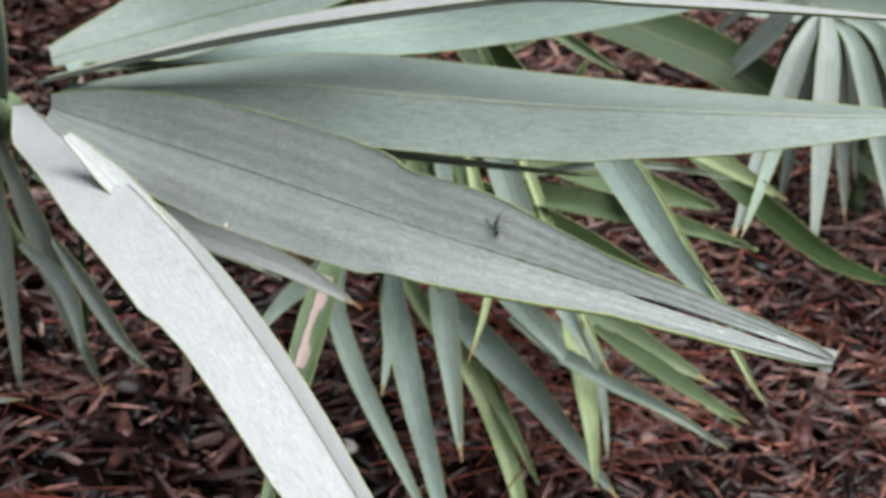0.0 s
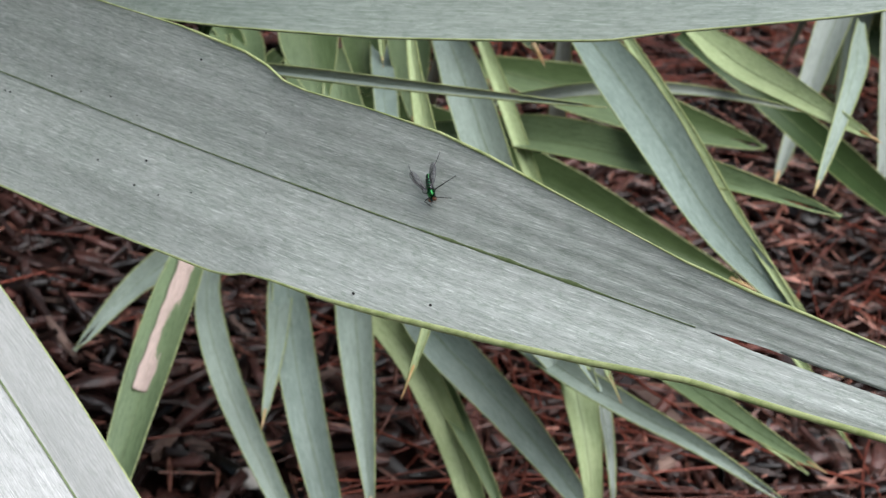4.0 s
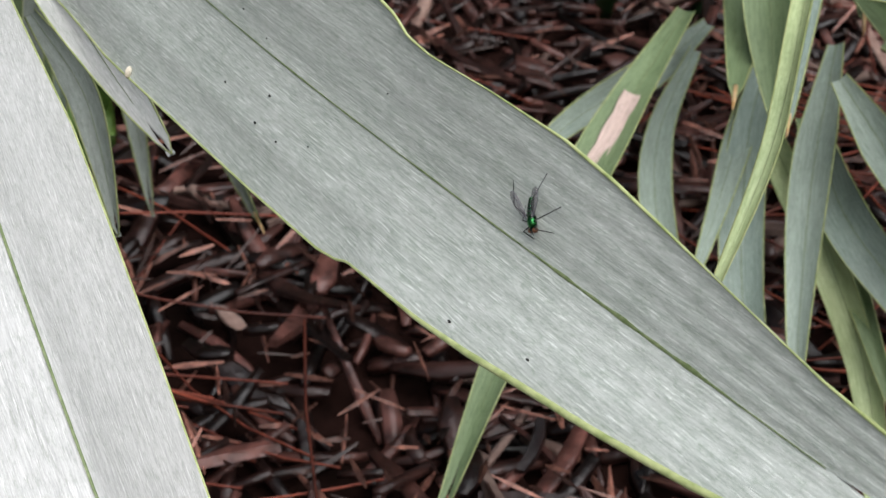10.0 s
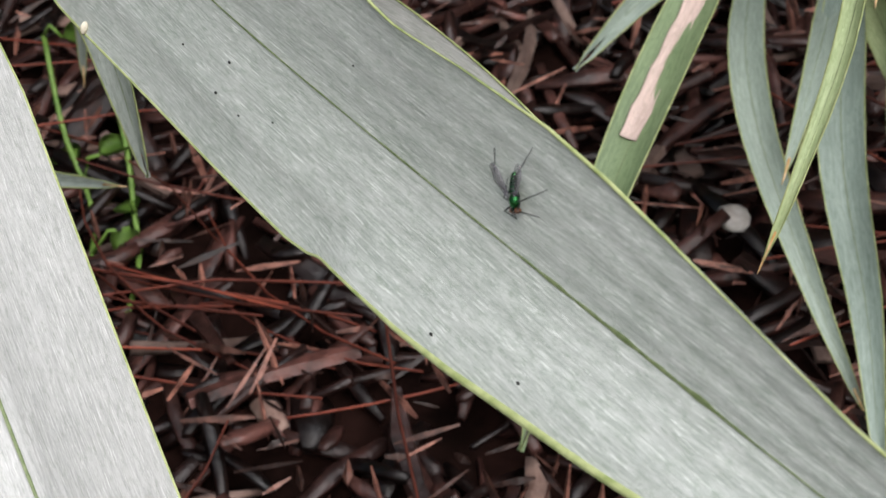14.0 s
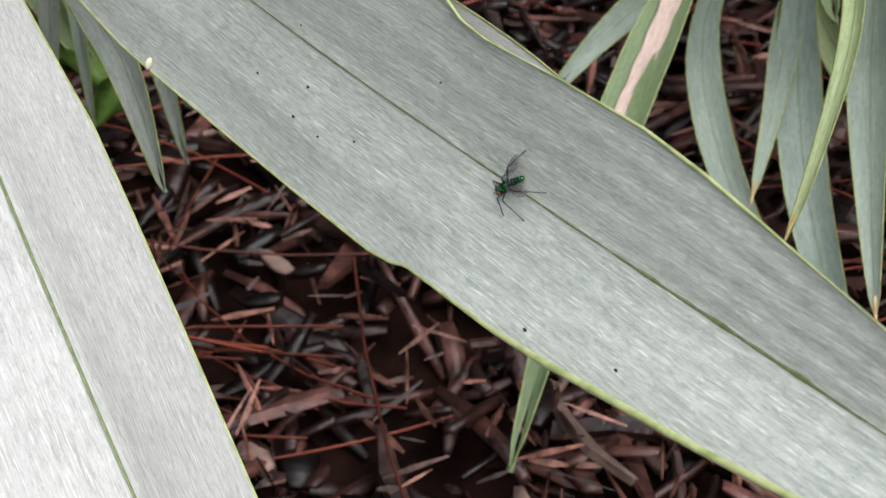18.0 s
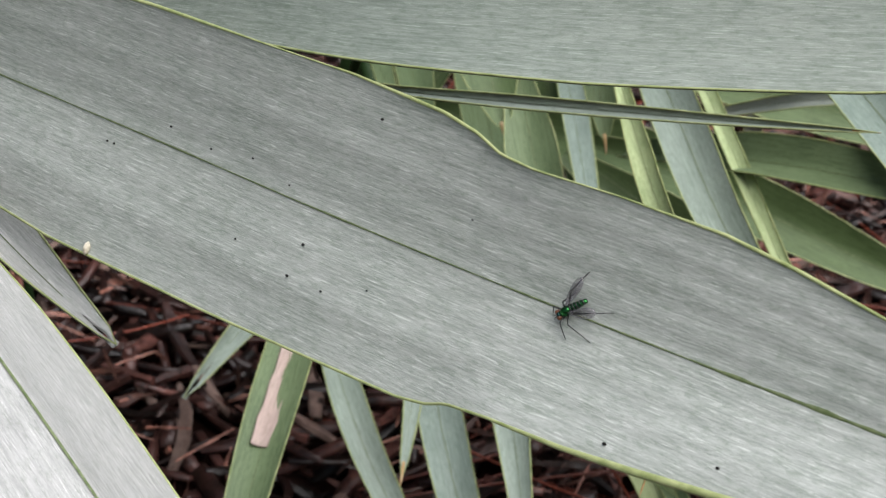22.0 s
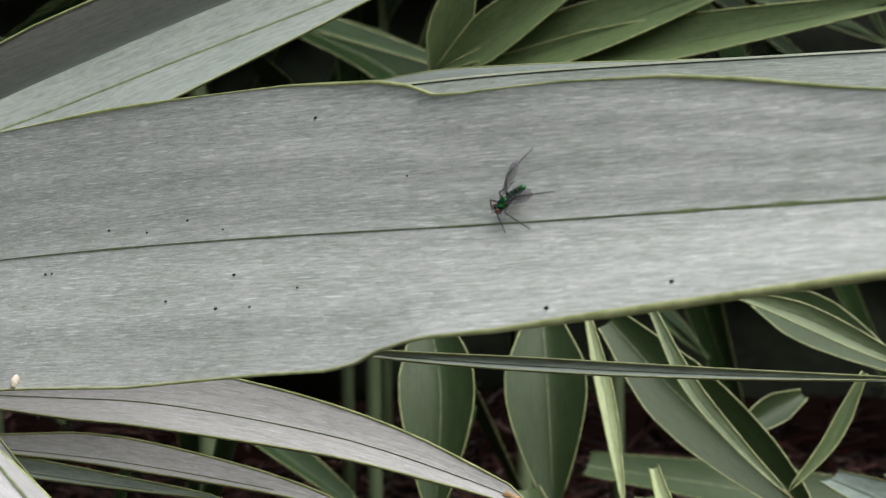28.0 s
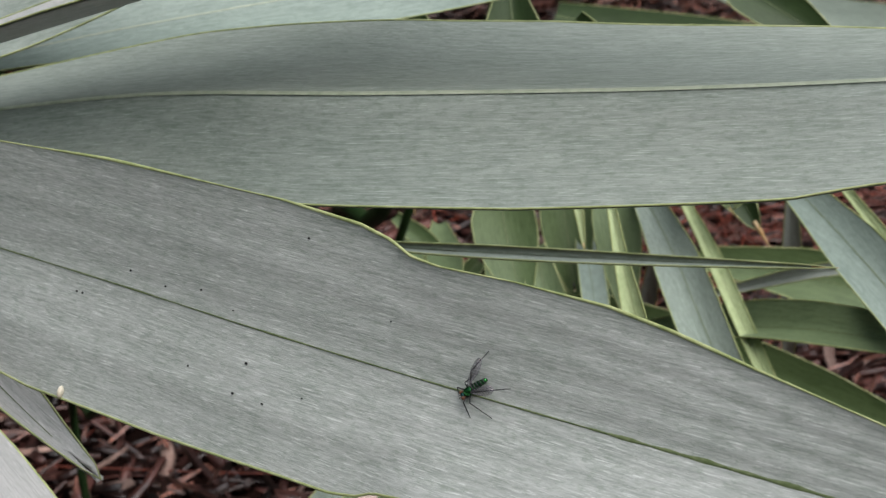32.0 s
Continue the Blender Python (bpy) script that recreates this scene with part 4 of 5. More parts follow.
palm("pale palm frond reaching out over the mulch", [
    ([(-0.2343, 0.1400, 0.0438), (-0.1972, 0.1300, 0.0526), (-0.1561, 0.1250, 0.0609), (-0.1183, 0.1200, 0.0683)], 0.0038, 6),
    ([(-0.2308, 0.1200, 0.0205), (-0.1953, 0.1150, 0.0192), (-0.1629, 0.1100, 0.0187), (-0.1380, 0.1050, 0.0188)], 0.0021, 6),
    ([(-0.2291, 0.0900, 0.0273), (-0.1947, 0.0850, 0.0212), (-0.1548, 0.0800, 0.0162), (-0.1206, 0.0750, 0.0091)], 0.0078, 6),
], LM, seed=7, normal=(0.0, -0.75, 0.6))
palm("broad pale green palm frond arching across the back of the bed", [
    ([(0.0513, 0.7800, 0.0822), (0.1425, 0.7600, 0.0487), (0.2292, 0.7300, 0.0444), (0.3125, 0.7000, 0.0474), (0.4013, 0.6700, 0.0513)], 0.0204, 1),
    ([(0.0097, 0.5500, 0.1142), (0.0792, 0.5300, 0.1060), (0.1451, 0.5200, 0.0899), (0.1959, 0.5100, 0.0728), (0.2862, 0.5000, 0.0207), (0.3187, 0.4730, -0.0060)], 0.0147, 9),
], LM, seed=33, normal=(0.0, -0.6, 0.8))
palm("dead yellow palm strip caught among the fronds", [
    ([(-0.0816, 0.2700, 0.1313), (-0.0632, 0.2600, 0.1237), (-0.0421, 0.2500, 0.1227), (-0.0192, 0.2450, 0.1181)], 0.0038, 7),
], LM, seed=31, normal=(0.0, -0.8, 0.6))
blade_mesh("dry_patch", hanging, [(-0.0113, 0.2213, 0.0779), (-0.0147, 0.1938, 0.0711), (-0.0182, 0.1668, 0.0641)], 0.0024, (0.05, -0.75, 0.55), fold=12, mats=(PINK, PINK, PINK), n=14, across=2, seed=77, label="dried pink strip", width_of=lambda f: 0.9 + 0.1 * math.sin(f * 31), dry=False)


def fan(label, hub, tips, half, kind, seed, other=1):
    """A small fan palm: segments from one hub to a ring of tips, sagging."""
    rnd = random.Random(seed)
    leaves = []
    hub = Vector(hub)
    for tip in tips:
        tip = Vector(tip)
        mid = hub.lerp(tip, 0.5) + Vector((0, 0, 0.25 * (tip - hub).length * rnd.uniform(0.3, 0.8)))
        leaves.append(([hub, hub.lerp(mid, 0.55) + Vector((0, 0, 0.01)), mid, tip], half * rnd.uniform(0.8, 1.2), kind if rnd.random() < 0.75 else other))
    return palm(label, leaves, LM, group="small fan palms", seed=seed, stalk=[hub, hub + Vector((0.01, 0.03, -0.08)), (hub.x, hub.y + 0.06, hub.z * 0.5), (hub.x, hub.y + 0.07, -0.01)])


fan("small blue-green fan palm growing out of the mulch", (0.2292, 0.4879, 0.1200), [(0.1853, 0.4120, 0.0200), (0.2165, 0.4639, 0.0200), (0.2252, 0.4034, 0.0200), (0.2489, 0.4509, 0.0200), (0.2715, 0.4016, 0.0200), (0.2920, 0.4269, 0.0200), (0.3038, 0.4202, 0.0200), (0.2628, 0.4980, 0.0200), (0.3318, 0.4116, 0.0200), (0.2046, 0.5369, 0.0200), (0.1789, 0.5183, 0.0600), (0.1692, 0.5685, 0.0600), (0.2299, 0.5507, 0.0200)], 0.0068, 6, 21)
fan("second blue-green fan palm standing behind the first", (0.2676, 0.4421, 0.1400), [(0.3458, 0.4693, 0.0200), (0.3810, 0.5641, 0.0200), (0.3766, 0.5266, 0.0700), (0.3903, 0.5919, 0.0700), (0.3537, 0.5699, 0.0200), (0.3112, 0.4864, 0.0700), (0.3129, 0.5438, 0.0200), (0.3851, 0.6475, 0.0700), (0.3294, 0.4804, 0.0200)], 0.0068, 6, 22)


def clump(label, cx, cy, seed, count=16, reach=0.42, hub_z=0.34):
    rnd = random.Random(seed)
    tips = []
    for i in range(count):
        a = 6.283 * i / count + rnd.uniform(-0.2, 0.2)
        r = reach * rnd.uniform(0.6, 1.0)
        tips.append((cx + math.cos(a) * r, cy + abs(math.sin(a)) * r * 0.5 - 0.05 + rnd.uniform(-0.05, 0.1), max(0.04, hub_z + math.sin(a) * r * 0.9 + rnd.uniform(-0.08, 0.08))))
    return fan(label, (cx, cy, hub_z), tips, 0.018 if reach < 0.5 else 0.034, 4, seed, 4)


# these palms take the near-black green that stands for shade
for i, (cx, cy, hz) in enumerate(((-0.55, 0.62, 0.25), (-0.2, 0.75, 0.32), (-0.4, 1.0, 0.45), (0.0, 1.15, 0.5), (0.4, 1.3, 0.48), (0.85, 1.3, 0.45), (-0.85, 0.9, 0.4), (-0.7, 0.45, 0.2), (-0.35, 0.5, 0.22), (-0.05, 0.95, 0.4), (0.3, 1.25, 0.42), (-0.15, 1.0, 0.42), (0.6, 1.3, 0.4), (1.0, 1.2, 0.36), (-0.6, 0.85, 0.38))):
    clump("fan palm crowding the back of the bed, its green darkened for shade", cx, cy, 60 + i, hub_z=hz)
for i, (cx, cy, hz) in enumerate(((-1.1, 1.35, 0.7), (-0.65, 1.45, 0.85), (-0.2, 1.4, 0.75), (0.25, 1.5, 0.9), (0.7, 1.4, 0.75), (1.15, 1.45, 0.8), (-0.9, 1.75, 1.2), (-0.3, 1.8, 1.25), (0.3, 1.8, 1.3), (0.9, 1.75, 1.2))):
    clump("tall fan palm closing the back of the bed, painted darker for shade", cx, cy, 80 + i, count=24, reach=0.62, hub_z=hz)

# unseen fronds added above the back of the bed to block its light
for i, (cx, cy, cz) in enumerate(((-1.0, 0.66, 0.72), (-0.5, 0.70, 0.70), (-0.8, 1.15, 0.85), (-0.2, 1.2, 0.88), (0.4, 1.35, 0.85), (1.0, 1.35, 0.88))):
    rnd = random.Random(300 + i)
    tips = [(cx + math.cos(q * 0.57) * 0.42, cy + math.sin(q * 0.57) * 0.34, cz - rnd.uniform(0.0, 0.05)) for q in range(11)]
    fan("large unseen frond added over the back of the bed for shade", (cx, cy, cz), tips, 0.070, 4, 300 + i, 4)
# a broad green fan opening just behind the silver frond
palm("broad green palm frond opening behind the silver one", [
    ([(-0.0141, 0.2700, 0.2453), (-0.0099, 0.2650, 0.2589), (-0.0036, 0.2600, 0.2749)], 0.0056, 10),
    ([(-0.0131, 0.2680, 0.2451), (0.0046, 0.2600, 0.2568), (0.0298, 0.2500, 0.2716)], 0.0072, 10),
    ([(-0.0115, 0.2660, 0.2450), (0.0200, 0.2550, 0.2533), (0.0628, 0.2400, 0.2657)], 0.0077, 10),
    ([(-0.0099, 0.2640, 0.2446), (0.0323, 0.2500, 0.2494), (0.1008, 0.2250, 0.2589)], 0.0068, 10),
], LM, seed=51, normal=(0.1, -0.85, 0.4))


def vine(label, path, leaves, seed):
    """A thin green creeper with small pointed leaves."""
    ob = thing("creeper", label, "vine", "green creepers")
    rnd = random.Random(seed)
    line, _ = spline(path, 24)
    part("stem", tube(line, 0.0008, 6), CREEPER, ob)
    for p, size in leaves:
        p = Vector(p)
        turn = rnd.uniform(0, 6.28)
        d = Vector((math.cos(turn), math.sin(turn), rnd.uniform(-0.2, 0.3))).normalized()
        side = d.cross(Vector((0, 0, 1))).normalized()
        bm = bmesh.new()
        ring = []
        for k in range(9):
            f = k / 8
            w = size * 0.42 * math.sin(math.pi * min(1, f ** 0.7)) + 0.00005
            c = p + d * (size * f) + Vector((0, 0, -size * 0.35 * f * f))
            ring.append([bm.verts.new(c - side * w + Vector((0, 0, w * 0.3))), bm.verts.new(c), bm.verts.new(c + side * w + Vector((0, 0, w * 0.3)))])
        for a, b in zip(ring, ring[1:]):
            bm.faces.new((a[0], a[1], b[1], b[0]))
            bm.faces.new((a[1], a[2], b[2], b[1]))
        bmesh.ops.solidify(bm, geom=bm.faces[:], thickness=0.0003)
        near = min(line, key=lambda q: (q - p).length)
        leaf = part("leaf", bm, CREEPER, ob)
        part("leaf_stem", tube([near, near.lerp(p, 0.5) + Vector((0, 0, 0.004)), p], 0.0006, 5), CREEPER, leaf)
    return ob


CREEPER = speckled("creeper_green", (0.10, 0.20, 0.03), (0.20, 0.34, 0.06), 140, 0.45, bump=0.2)
vine("green creeper with small leaves climbing beside the palm fronds", [(-0.2040, 0.2200, 0.0255), (-0.1914, 0.2000, 0.0090), (-0.1741, 0.1788, -0.0060), (-0.1589, 0.1346, -0.0060), (-0.1459, 0.0830, -0.0060)], [((-0.1741, 0.1900, 0.0106), 0.0120), ((-0.1596, 0.1750, -0.0009), 0.0100), ((-0.1885, 0.2000, -0.0016), 0.0120), ((-0.1588, 0.1514, -0.0060), 0.0100), ((-0.1978, 0.2200, 0.0260), 0.0160)], 1)
vine("second green creeper among the palm stalks", [(-0.1933, 0.2300, 0.0280), (-0.1712, 0.2000, 0.0139), (-0.1604, 0.1800, 0.0014), (-0.1508, 0.1580, -0.0060), (-0.1355, 0.0891, -0.0060)], [((-0.1910, 0.2350, 0.0326), 0.0300), ((-0.2020, 0.2600, 0.0332), 0.0340), ((-0.1823, 0.2400, 0.0378), 0.0280), ((-0.1602, 0.2200, 0.0356), 0.0180), ((-0.1980, 0.3000, 0.1003), 0.0400), ((-0.2053, 0.3000, 0.0677), 0.0400), ((-0.1585, 0.1780, 0.0027), 0.0100)], 2)
vine("bright green weed at the edge of the mulch", [(0.3150, 0.1120, -0.0050), (0.3003, 0.0844, 0.0200), (0.2846, 0.0542, 0.0500)], [((0.2941, 0.0777, 0.0200), 0.0200), ((0.3025, 0.0875, 0.0300), 0.0250), ((0.2828, 0.0705, 0.0200), 0.0200), ((0.3024, 0.0694, 0.0300), 0.0220)], 3)

# white shells and pebbles in the mulch
for p, r in (((0.0002, 0.2142, 0.0), 0.0046), ((0.2794, 0.3733, 0.0), 0.0042), ((0.2453, 0.2941, 0.0), 0.0024), ((0.1323, 0.1364, 0.0), 0.0036), ((0.1399, 0.1295, 0.0), 0.0036), ((0.2770, 0.2944, 0.0), 0.0022), ((0.3188, 0.3835, 0.0), 0.0022), ((0.0540, 0.2600, 0.0), 0.0022)):
    rnd = random.Random(int(r * 1e4) + int(p[0] * 1000))
    bm = bmesh.new()
    bmesh.ops.create_icosphere(bm, subdivisions=2, radius=r)
    for v in bm.verts:
        v.co *= 1 + 0.6 * noise.noise(v.co * 150 + Vector(p))
        v.co.z *= 0.55
    bm.transform(pose(p[0], p[1], relief(p[0], p[1]) + 0.012 + r * 0.3))
    tagged(part("pebble", bm, STONE), "small white pebble lying in the bark mulch", "pebble", "white pebbles")

# ---- what moves ----
FROND_ROWS = [
    (0, pose(0.00327, 0.03261, 0.19456, 61.606, -9.151, -45.594)),
    (0.5, pose(0.00730, 0.00282, 0.20637, 68.417, -8.706, -47.971)),
    (1, pose(-0.00347, -0.00448, 0.21054, 62.884, -4.544, -38.219)),
    (1.5, pose(-0.00468, -0.01399, 0.21883, 64.127, 1.302, -29.442)),
    (2, pose(-0.00220, -0.00856, 0.21566, 63.501, -3.133, -34.456)),
    (2.5, pose(0.00622, 0.01190, 0.20229, 69.671, -12.639, -54.393)),
    (3, pose(0.00875, 0.01713, 0.19933, 71.548, -14.286, -58.870)),
    (3.5, pose(0.00761, 0.01271, 0.20319, 69.365, -11.702, -52.624)),
    (4, pose(0.00488, 0.00531, 0.20894, 66.538, -7.492, -43.625)),
    (4.5, pose(0.00264, 0.00162, 0.21166, 65.317, -5.213, -39.411)),
    (5, pose(0.00048, 0.00225, 0.21093, 65.238, -5.313, -40.283)),
    (5.5, pose(0.00114, 0.00233, 0.21035, 64.960, -5.180, -39.975)),
    (6, pose(0.00207, 0.00280, 0.21036, 64.951, -5.281, -39.769)),
    (6.5, pose(0.00292, 0.00345, 0.21069, 64.885, -5.191, -39.846)),
    (7, pose(0.00335, 0.00432, 0.21080, 64.564, -4.901, -39.732)),
    (7.5, pose(0.00169, 0.00333, 0.21072, 64.677, -4.830, -39.810)),
    (8, pose(0.00043, 0.00299, 0.21131, 64.941, -4.847, -39.943)),
    (8.5, pose(0.00054, 0.00207, 0.21001, 65.437, -4.652, -39.815)),
    (9, pose(0.00076, 0.00147, 0.20922, 66.280, -4.481, -39.743)),
    (9.5, pose(0.00026, 0.00161, 0.20832, 65.463, -4.647, -39.661)),
    (10, pose(-0.00019, 0.00195, 0.20750, 64.913, -4.760, -39.592)),
    (10.5, pose(-0.00069, 0.00259, 0.20656, 64.442, -4.815, -39.514)),
    (11, pose(-0.00081, 0.00362, 0.20502, 63.813, -5.935, -39.126)),
    (11.5, pose(-0.00202, 0.00296, 0.20584, 63.474, -6.451, -38.887)),
    (12, pose(-0.00151, 0.00292, 0.20614, 63.429, -6.905, -38.980)),
    (12.5, pose(-0.00148, 0.00115, 0.20754, 63.794, -6.691, -38.574)),
    (13, pose(-0.00185, -0.00026, 0.20911, 63.963, -5.673, -38.326)),
    (13.5, pose(-0.00202, -0.00163, 0.21026, 63.731, -4.811, -38.561)),
    (14, pose(-0.00178, -0.00238, 0.21066, 63.693, -4.554, -38.326)),
    (14.5, pose(-0.00145, -0.00166, 0.20996, 63.783, -5.249, -38.653)),
    (15, pose(-0.00137, -0.00130, 0.20971, 63.688, -5.449, -38.823)),
    (15.5, pose(-0.00142, -0.00113, 0.20949, 63.410, -5.322, -38.966)),
    (16, pose(-0.00148, -0.00125, 0.20885, 63.127, -5.030, -39.125)),
    (16.5, pose(-0.00146, -0.00176, 0.20733, 63.015, -4.735, -39.339)),
    (17, pose(-0.00127, -0.00298, 0.20380, 63.071, -4.329, -39.761)),
    (17.5, pose(-0.00170, -0.00209, 0.20308, 63.085, -4.461, -39.955)),
    (18, pose(-0.00229, -0.00269, 0.20110, 62.758, -4.131, -40.110)),
    (18.5, pose(-0.00200, -0.00324, 0.20163, 63.240, -4.235, -39.917)),
    (19, pose(-0.00141, -0.00267, 0.20399, 63.517, -4.597, -39.988)),
    (19.5, pose(-0.00060, -0.00233, 0.20556, 63.766, -4.714, -40.146)),
    (20, pose(0.00069, -0.00173, 0.20661, 64.173, -5.006, -39.777)),
    (20.5, pose(0.00072, -0.00011, 0.20800, 64.735, -4.908, -39.846)),
    (21, pose(0.00091, 0.00129, 0.20938, 65.413, -4.847, -39.974)),
    (21.5, pose(0.00093, 0.00281, 0.21001, 65.016, -4.317, -40.773)),
    (22, pose(0.00083, 0.00098, 0.20786, 64.562, -3.912, -40.328)),
    (22.5, pose(0.00138, 0.00151, 0.20802, 64.446, -4.065, -40.091)),
    (23, pose(0.00119, 0.00311, 0.20908, 64.570, -3.656, -40.652)),
    (23.5, pose(0.00150, 0.00145, 0.20805, 64.513, -4.037, -39.984)),
    (24, pose(0.00164, 0.00161, 0.20872, 64.750, -4.312, -39.946)),
    (24.5, pose(0.00116, 0.00136, 0.20851, 64.606, -4.436, -39.843)),
    (25, pose(0.00088, 0.00121, 0.20839, 64.540, -4.526, -39.785)),
    (25.5, pose(0.00065, 0.00109, 0.20829, 64.509, -4.632, -39.736)),
    (26, pose(0.00047, 0.00099, 0.20821, 64.499, -4.730, -39.700)),
    (26.5, pose(0.00035, 0.00094, 0.20816, 64.497, -4.795, -39.678)),
    (27, pose(0.00023, 0.00087, 0.20811, 64.493, -4.864, -39.654)),
    (27.5, pose(0.00015, 0.00083, 0.20808, 64.513, -4.927, -39.641)),
    (28, pose(0.00010, 0.00081, 0.20806, 64.527, -4.969, -39.633)),
    (28.5, pose(0.00008, 0.00079, 0.20805, 64.554, -5.011, -39.629)),
    (29, pose(0.00006, 0.00078, 0.20804, 64.572, -5.040, -39.627)),
    (29.5, pose(0.00005, 0.00078, 0.20803, 64.582, -5.059, -39.626)),
    (30, pose(0.00004, 0.00078, 0.20803, 64.586, -5.066, -39.625)),
    (30.5, pose(0.00004, 0.00077, 0.20803, 64.593, -5.076, -39.625)),
    (31, pose(0.00004, 0.00077, 0.20803, 64.606, -5.087, -39.625)),
    (31.5, pose(0.00004, 0.00077, 0.20803, 64.636, -5.114, -39.628)),
    (32, pose(0.00004, 0.00077, 0.20803, 64.641, -5.119, -39.628)),
]
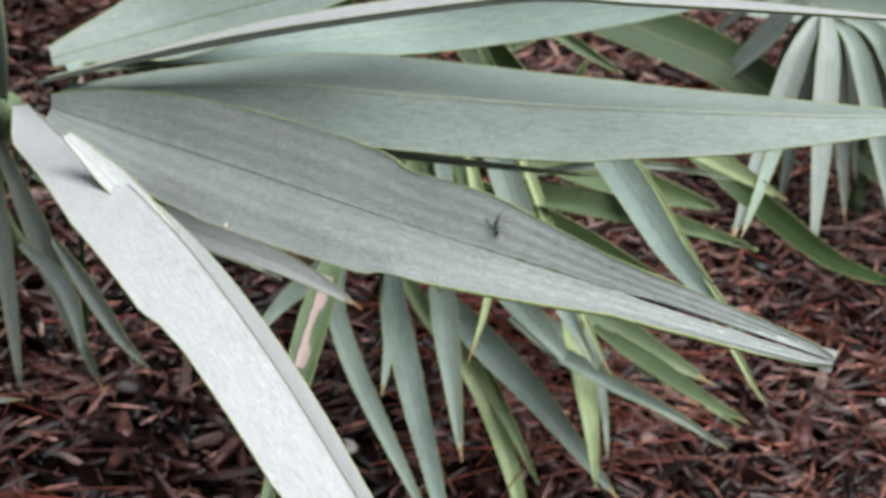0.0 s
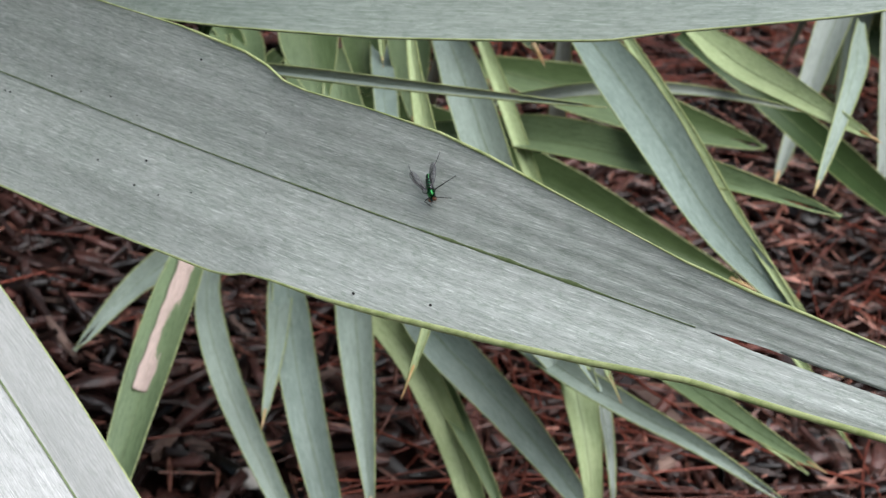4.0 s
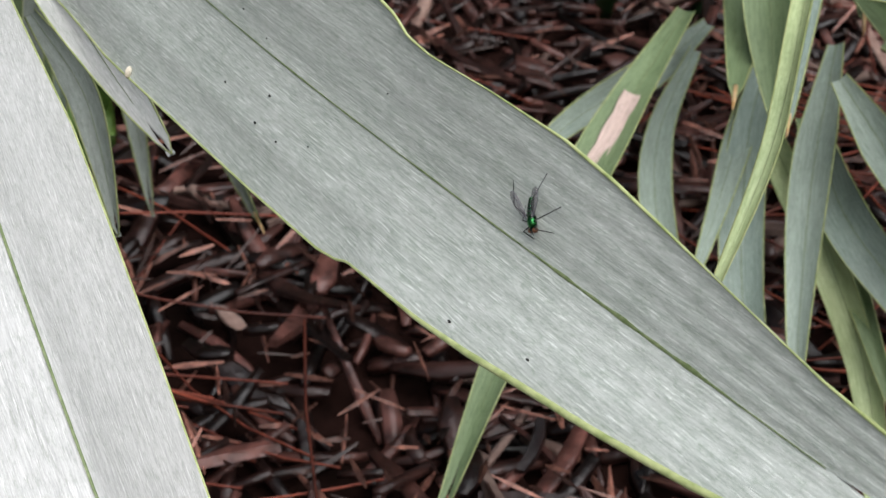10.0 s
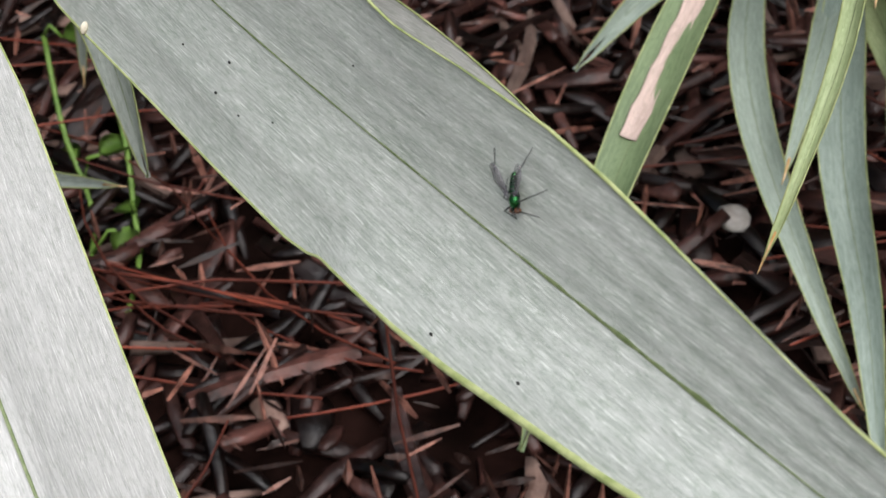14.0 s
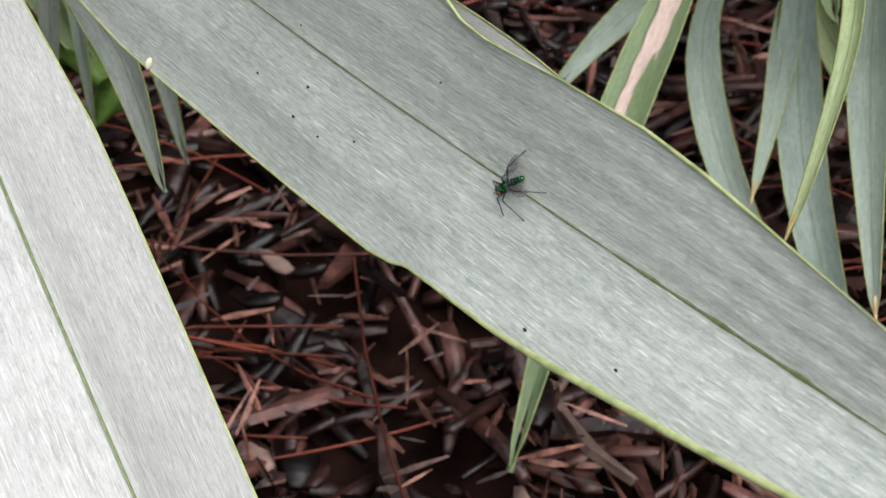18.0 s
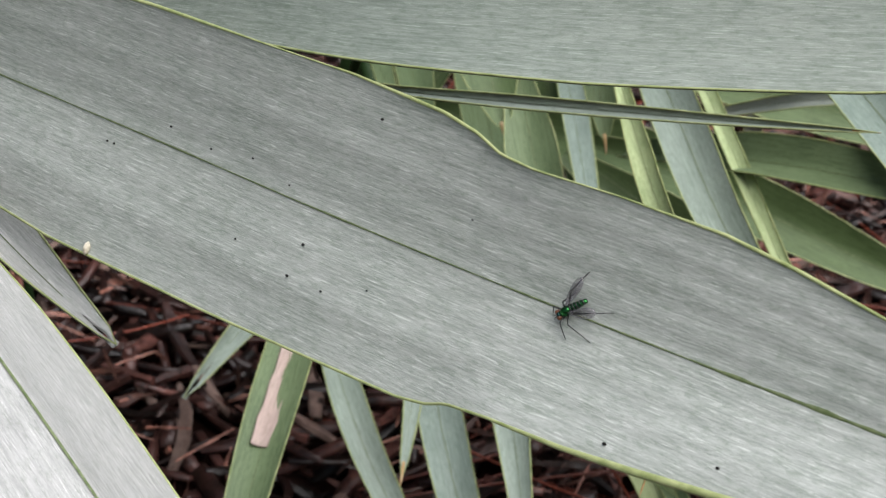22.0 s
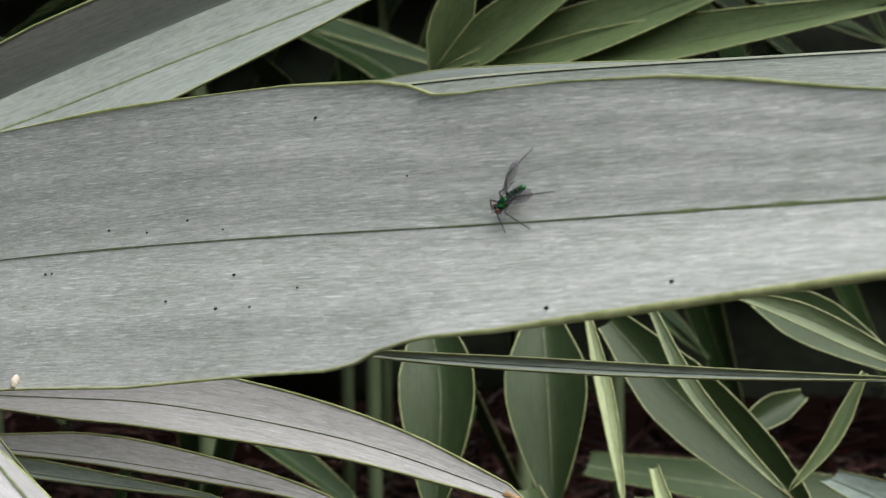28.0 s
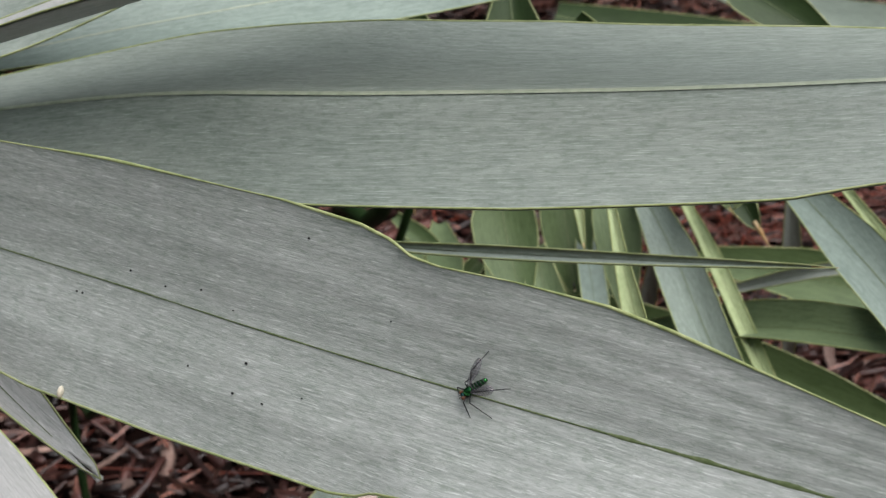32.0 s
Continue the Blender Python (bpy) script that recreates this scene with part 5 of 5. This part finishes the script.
FLY_ROWS = [
    (0, pose(0.04828, -0.00156, 0.20812, 52.812, 47.378, -73.865)),
    (0.5, pose(0.04968, -0.03272, 0.22063, 62.271, 50.254, -67.872)),
    (1, pose(0.04458, -0.03179, 0.22029, 52.047, 51.525, -66.529)),
    (1.5, pose(0.04703, -0.03378, 0.22339, 49.465, 56.959, -59.649)),
    (2, pose(0.04670, -0.03208, 0.22455, 52.672, 52.493, -61.891)),
    (2.5, pose(0.04190, -0.02504, 0.22043, 66.999, 45.513, -70.012)),
    (3, pose(0.04064, -0.02177, 0.21882, 70.289, 43.990, -71.647)),
    (3.5, pose(0.04393, -0.02276, 0.21984, 66.719, 45.597, -68.321)),
    (4, pose(0.04692, -0.02438, 0.22122, 61.208, 48.389, -63.726)),
    (4.5, pose(0.04675, -0.02490, 0.22149, 58.547, 49.735, -61.548)),
    (5, pose(0.04383, -0.02481, 0.22051, 58.808, 49.265, -62.122)),
    (5.5, pose(0.04486, -0.02461, 0.21982, 58.379, 49.171, -62.117)),
    (6, pose(0.04606, -0.02409, 0.21996, 58.467, 48.958, -61.799)),
    (6.5, pose(0.04707, -0.02363, 0.22024, 58.364, 48.900, -61.912)),
    (7, pose(0.04712, -0.02244, 0.21979, 57.918, 48.952, -62.145)),
    (7.5, pose(0.04506, -0.02322, 0.21966, 58.144, 49.006, -61.906)),
    (8, pose(0.04336, -0.02340, 0.22031, 58.619, 49.050, -61.488)),
    (8.5, pose(0.04327, -0.02429, 0.21845, 59.326, 49.306, -60.748)),
    (9, pose(0.04326, -0.02491, 0.21716, 60.560, 49.650, -59.645)),
    (9.5, pose(0.04272, -0.02462, 0.21622, 58.877, 50.118, -61.241)),
    (10, pose(0.04199, -0.02417, 0.21496, 57.591, 50.712, -62.566)),
    (10.5, pose(0.04121, -0.02343, 0.21353, 56.354, 51.362, -63.871)),
    (11, pose(0.04109, -0.02187, 0.21303, 55.490, 50.982, -64.523)),
    (11.5, pose(0.03998, -0.02236, 0.21414, 54.626, 51.210, -65.396)),
    (12, pose(0.04041, -0.02248, 0.21473, 54.131, 51.616, -66.288)),
    (12.5, pose(0.04078, -0.02394, 0.21632, 53.635, 52.820, -66.572)),
    (13, pose(0.04079, -0.02522, 0.21739, 52.136, 54.625, -67.854)),
    (13.4, pose(0.04047, -0.02606, 0.21839, 50.508, 55.886, -69.464)),
    (13.5, pose(0.04039, -0.02627, 0.21864, 50.247, 56.064, -69.682)),
    (14, pose(0.04054, -0.02630, 0.21967, 49.952, 56.418, -69.445)),
    (14.1, pose(0.04051, -0.02608, 0.21983, 49.885, 56.517, -69.611)),
    (14.4, pose(0.04034, -0.02564, 0.21968, 38.425, -63.129, 13.468)),
    (14.5, pose(0.04035, -0.02545, 0.21982, 23.952, -67.223, 29.316)),
    (14.8, pose(0.03829, -0.02438, 0.21857, -32.333, -65.808, 89.388)),
    (15, pose(0.03672, -0.02352, 0.21773, 27.425, -67.453, 25.035)),
    (15.3, pose(0.03439, -0.02232, 0.21641, 64.170, -40.090, -18.612)),
    (15.5, pose(0.03290, -0.02149, 0.21567, 70.754, -3.863, -34.737)),
    (15.8, pose(0.03089, -0.02058, 0.21423, 58.592, 51.349, -61.810)),
    (16, pose(0.02954, -0.02002, 0.21314, 27.571, 63.895, -96.586)),
    (16.3, pose(0.02756, -0.01943, 0.21091, -29.539, 55.779, -161.937)),
    (16.5, pose(0.02606, -0.01903, 0.20950, -22.882, 53.389, -155.464)),
    (16.6, pose(0.02638, -0.01948, 0.20882, -21.450, 54.190, -153.561)),
    (16.9, pose(0.02715, -0.02070, 0.20673, 37.809, 47.738, -81.329)),
    (17, pose(0.02747, -0.02117, 0.20606, 38.202, 47.942, -81.336)),
    (17.5, pose(0.02572, -0.01951, 0.20527, 38.061, 47.831, -81.423)),
    (17.65, pose(0.02515, -0.01946, 0.20458, 37.865, 47.770, -81.600)),
    (17.8, pose(0.02488, -0.01969, 0.20386, -45.916, 39.200, 173.426)),
    (18, pose(0.02413, -0.01962, 0.20294, -45.843, 38.942, 173.344)),
    (18.5, pose(0.02410, -0.02010, 0.20329, -44.321, 38.059, 174.103)),
    (19, pose(0.02475, -0.01960, 0.20588, -44.607, 38.399, 173.761)),
    (19.5, pose(0.02559, -0.01937, 0.20755, -45.042, 38.518, 173.239)),
    (20, pose(0.02707, -0.01864, 0.20881, -45.523, 38.867, 173.229)),
    (20.5, pose(0.02740, -0.01713, 0.21033, -47.337, 39.391, 172.079)),
    (21, pose(0.02789, -0.01588, 0.21187, -49.291, 39.974, 170.772)),
    (21.5, pose(0.02800, -0.01485, 0.21236, -50.506, 39.775, 168.939)),
    (22, pose(0.02817, -0.01650, 0.21012, -51.517, 39.481, 168.705)),
    (22.5, pose(0.02889, -0.01588, 0.21053, -52.568, 39.822, 168.257)),
    (23, pose(0.02866, -0.01458, 0.21155, -54.249, 39.758, 166.619)),
    (23.5, pose(0.02913, -0.01582, 0.21089, -55.287, 40.297, 166.604)),
    (24, pose(0.02922, -0.01556, 0.21189, -56.754, 40.850, 165.700)),
    (24.5, pose(0.02873, -0.01567, 0.21189, -58.278, 40.258, 164.408)),
    (25, pose(0.02843, -0.01569, 0.21197, -59.882, 39.626, 163.052)),
    (25.5, pose(0.02817, -0.01570, 0.21209, -61.484, 38.978, 161.722)),
    (26, pose(0.02796, -0.01569, 0.21222, -63.078, 38.290, 160.420)),
    (26.5, pose(0.02781, -0.01565, 0.21236, -64.658, 37.532, 159.146)),
    (27, pose(0.02765, -0.01562, 0.21251, -65.869, 37.832, 158.521)),
    (27.5, pose(0.02753, -0.01556, 0.21268, -67.115, 38.114, 157.859)),
    (28, pose(0.02744, -0.01549, 0.21284, -68.367, 38.354, 157.180)),
    (28.5, pose(0.02736, -0.01548, 0.21281, -68.080, 38.357, 157.343)),
    (29, pose(0.02729, -0.01546, 0.21278, -67.786, 38.343, 157.506)),
    (29.5, pose(0.02723, -0.01545, 0.21274, -67.487, 38.317, 157.672)),
    (30, pose(0.02718, -0.01543, 0.21269, -67.185, 38.275, 157.837)),
    (30.5, pose(0.02712, -0.01541, 0.21265, -66.886, 38.236, 158.000)),
    (31, pose(0.02707, -0.01539, 0.21261, -66.593, 38.200, 158.159)),
    (31.5, pose(0.02685, -0.01547, 0.21193, -60.478, 39.829, 162.640)),
    (32, pose(0.02663, -0.01556, 0.21124, -54.085, 40.855, 167.533)),
]

HANGING_ROWS = [
    (0, pose(0.0000, 0, 0.0000)),
    (2.5, pose(0.0000, 0, 0.0000)),
    (5, pose(-0.0168, 0, -0.0070)),
    (7, pose(-0.0222, 0, -0.0076)),
    (8, pose(-0.0103, 0, 0.0022)),
    (9, pose(0.0045, 0, 0.0000)),
    (13, pose(0.0072, 0, 0.0000)),
    (18, pose(0.0054, 0, 0.0000)),
    (21, pose(-0.0122, 0, 0.0032)),
    (22, pose(-0.0202, 0, 0.0003)),
    (24, pose(-0.0208, 0, -0.0049)),
    (32, pose(-0.0108, 0, 0.0000)),
]

FORKED_ROWS = [
    (0, pose(-0.020, 0.040, -0.030)),
    (2.6, pose(-0.020, 0.040, -0.030)),
    (4.5, pose(0, 0, 0)),
    (32, pose(0, 0, 0)),
]


def motions():
    walk(frond, FROND_ROWS)
    walk(fly, FLY_ROWS)
    walk(hanging, HANGING_ROWS)
    walk(forked, FORKED_ROWS)


motions()
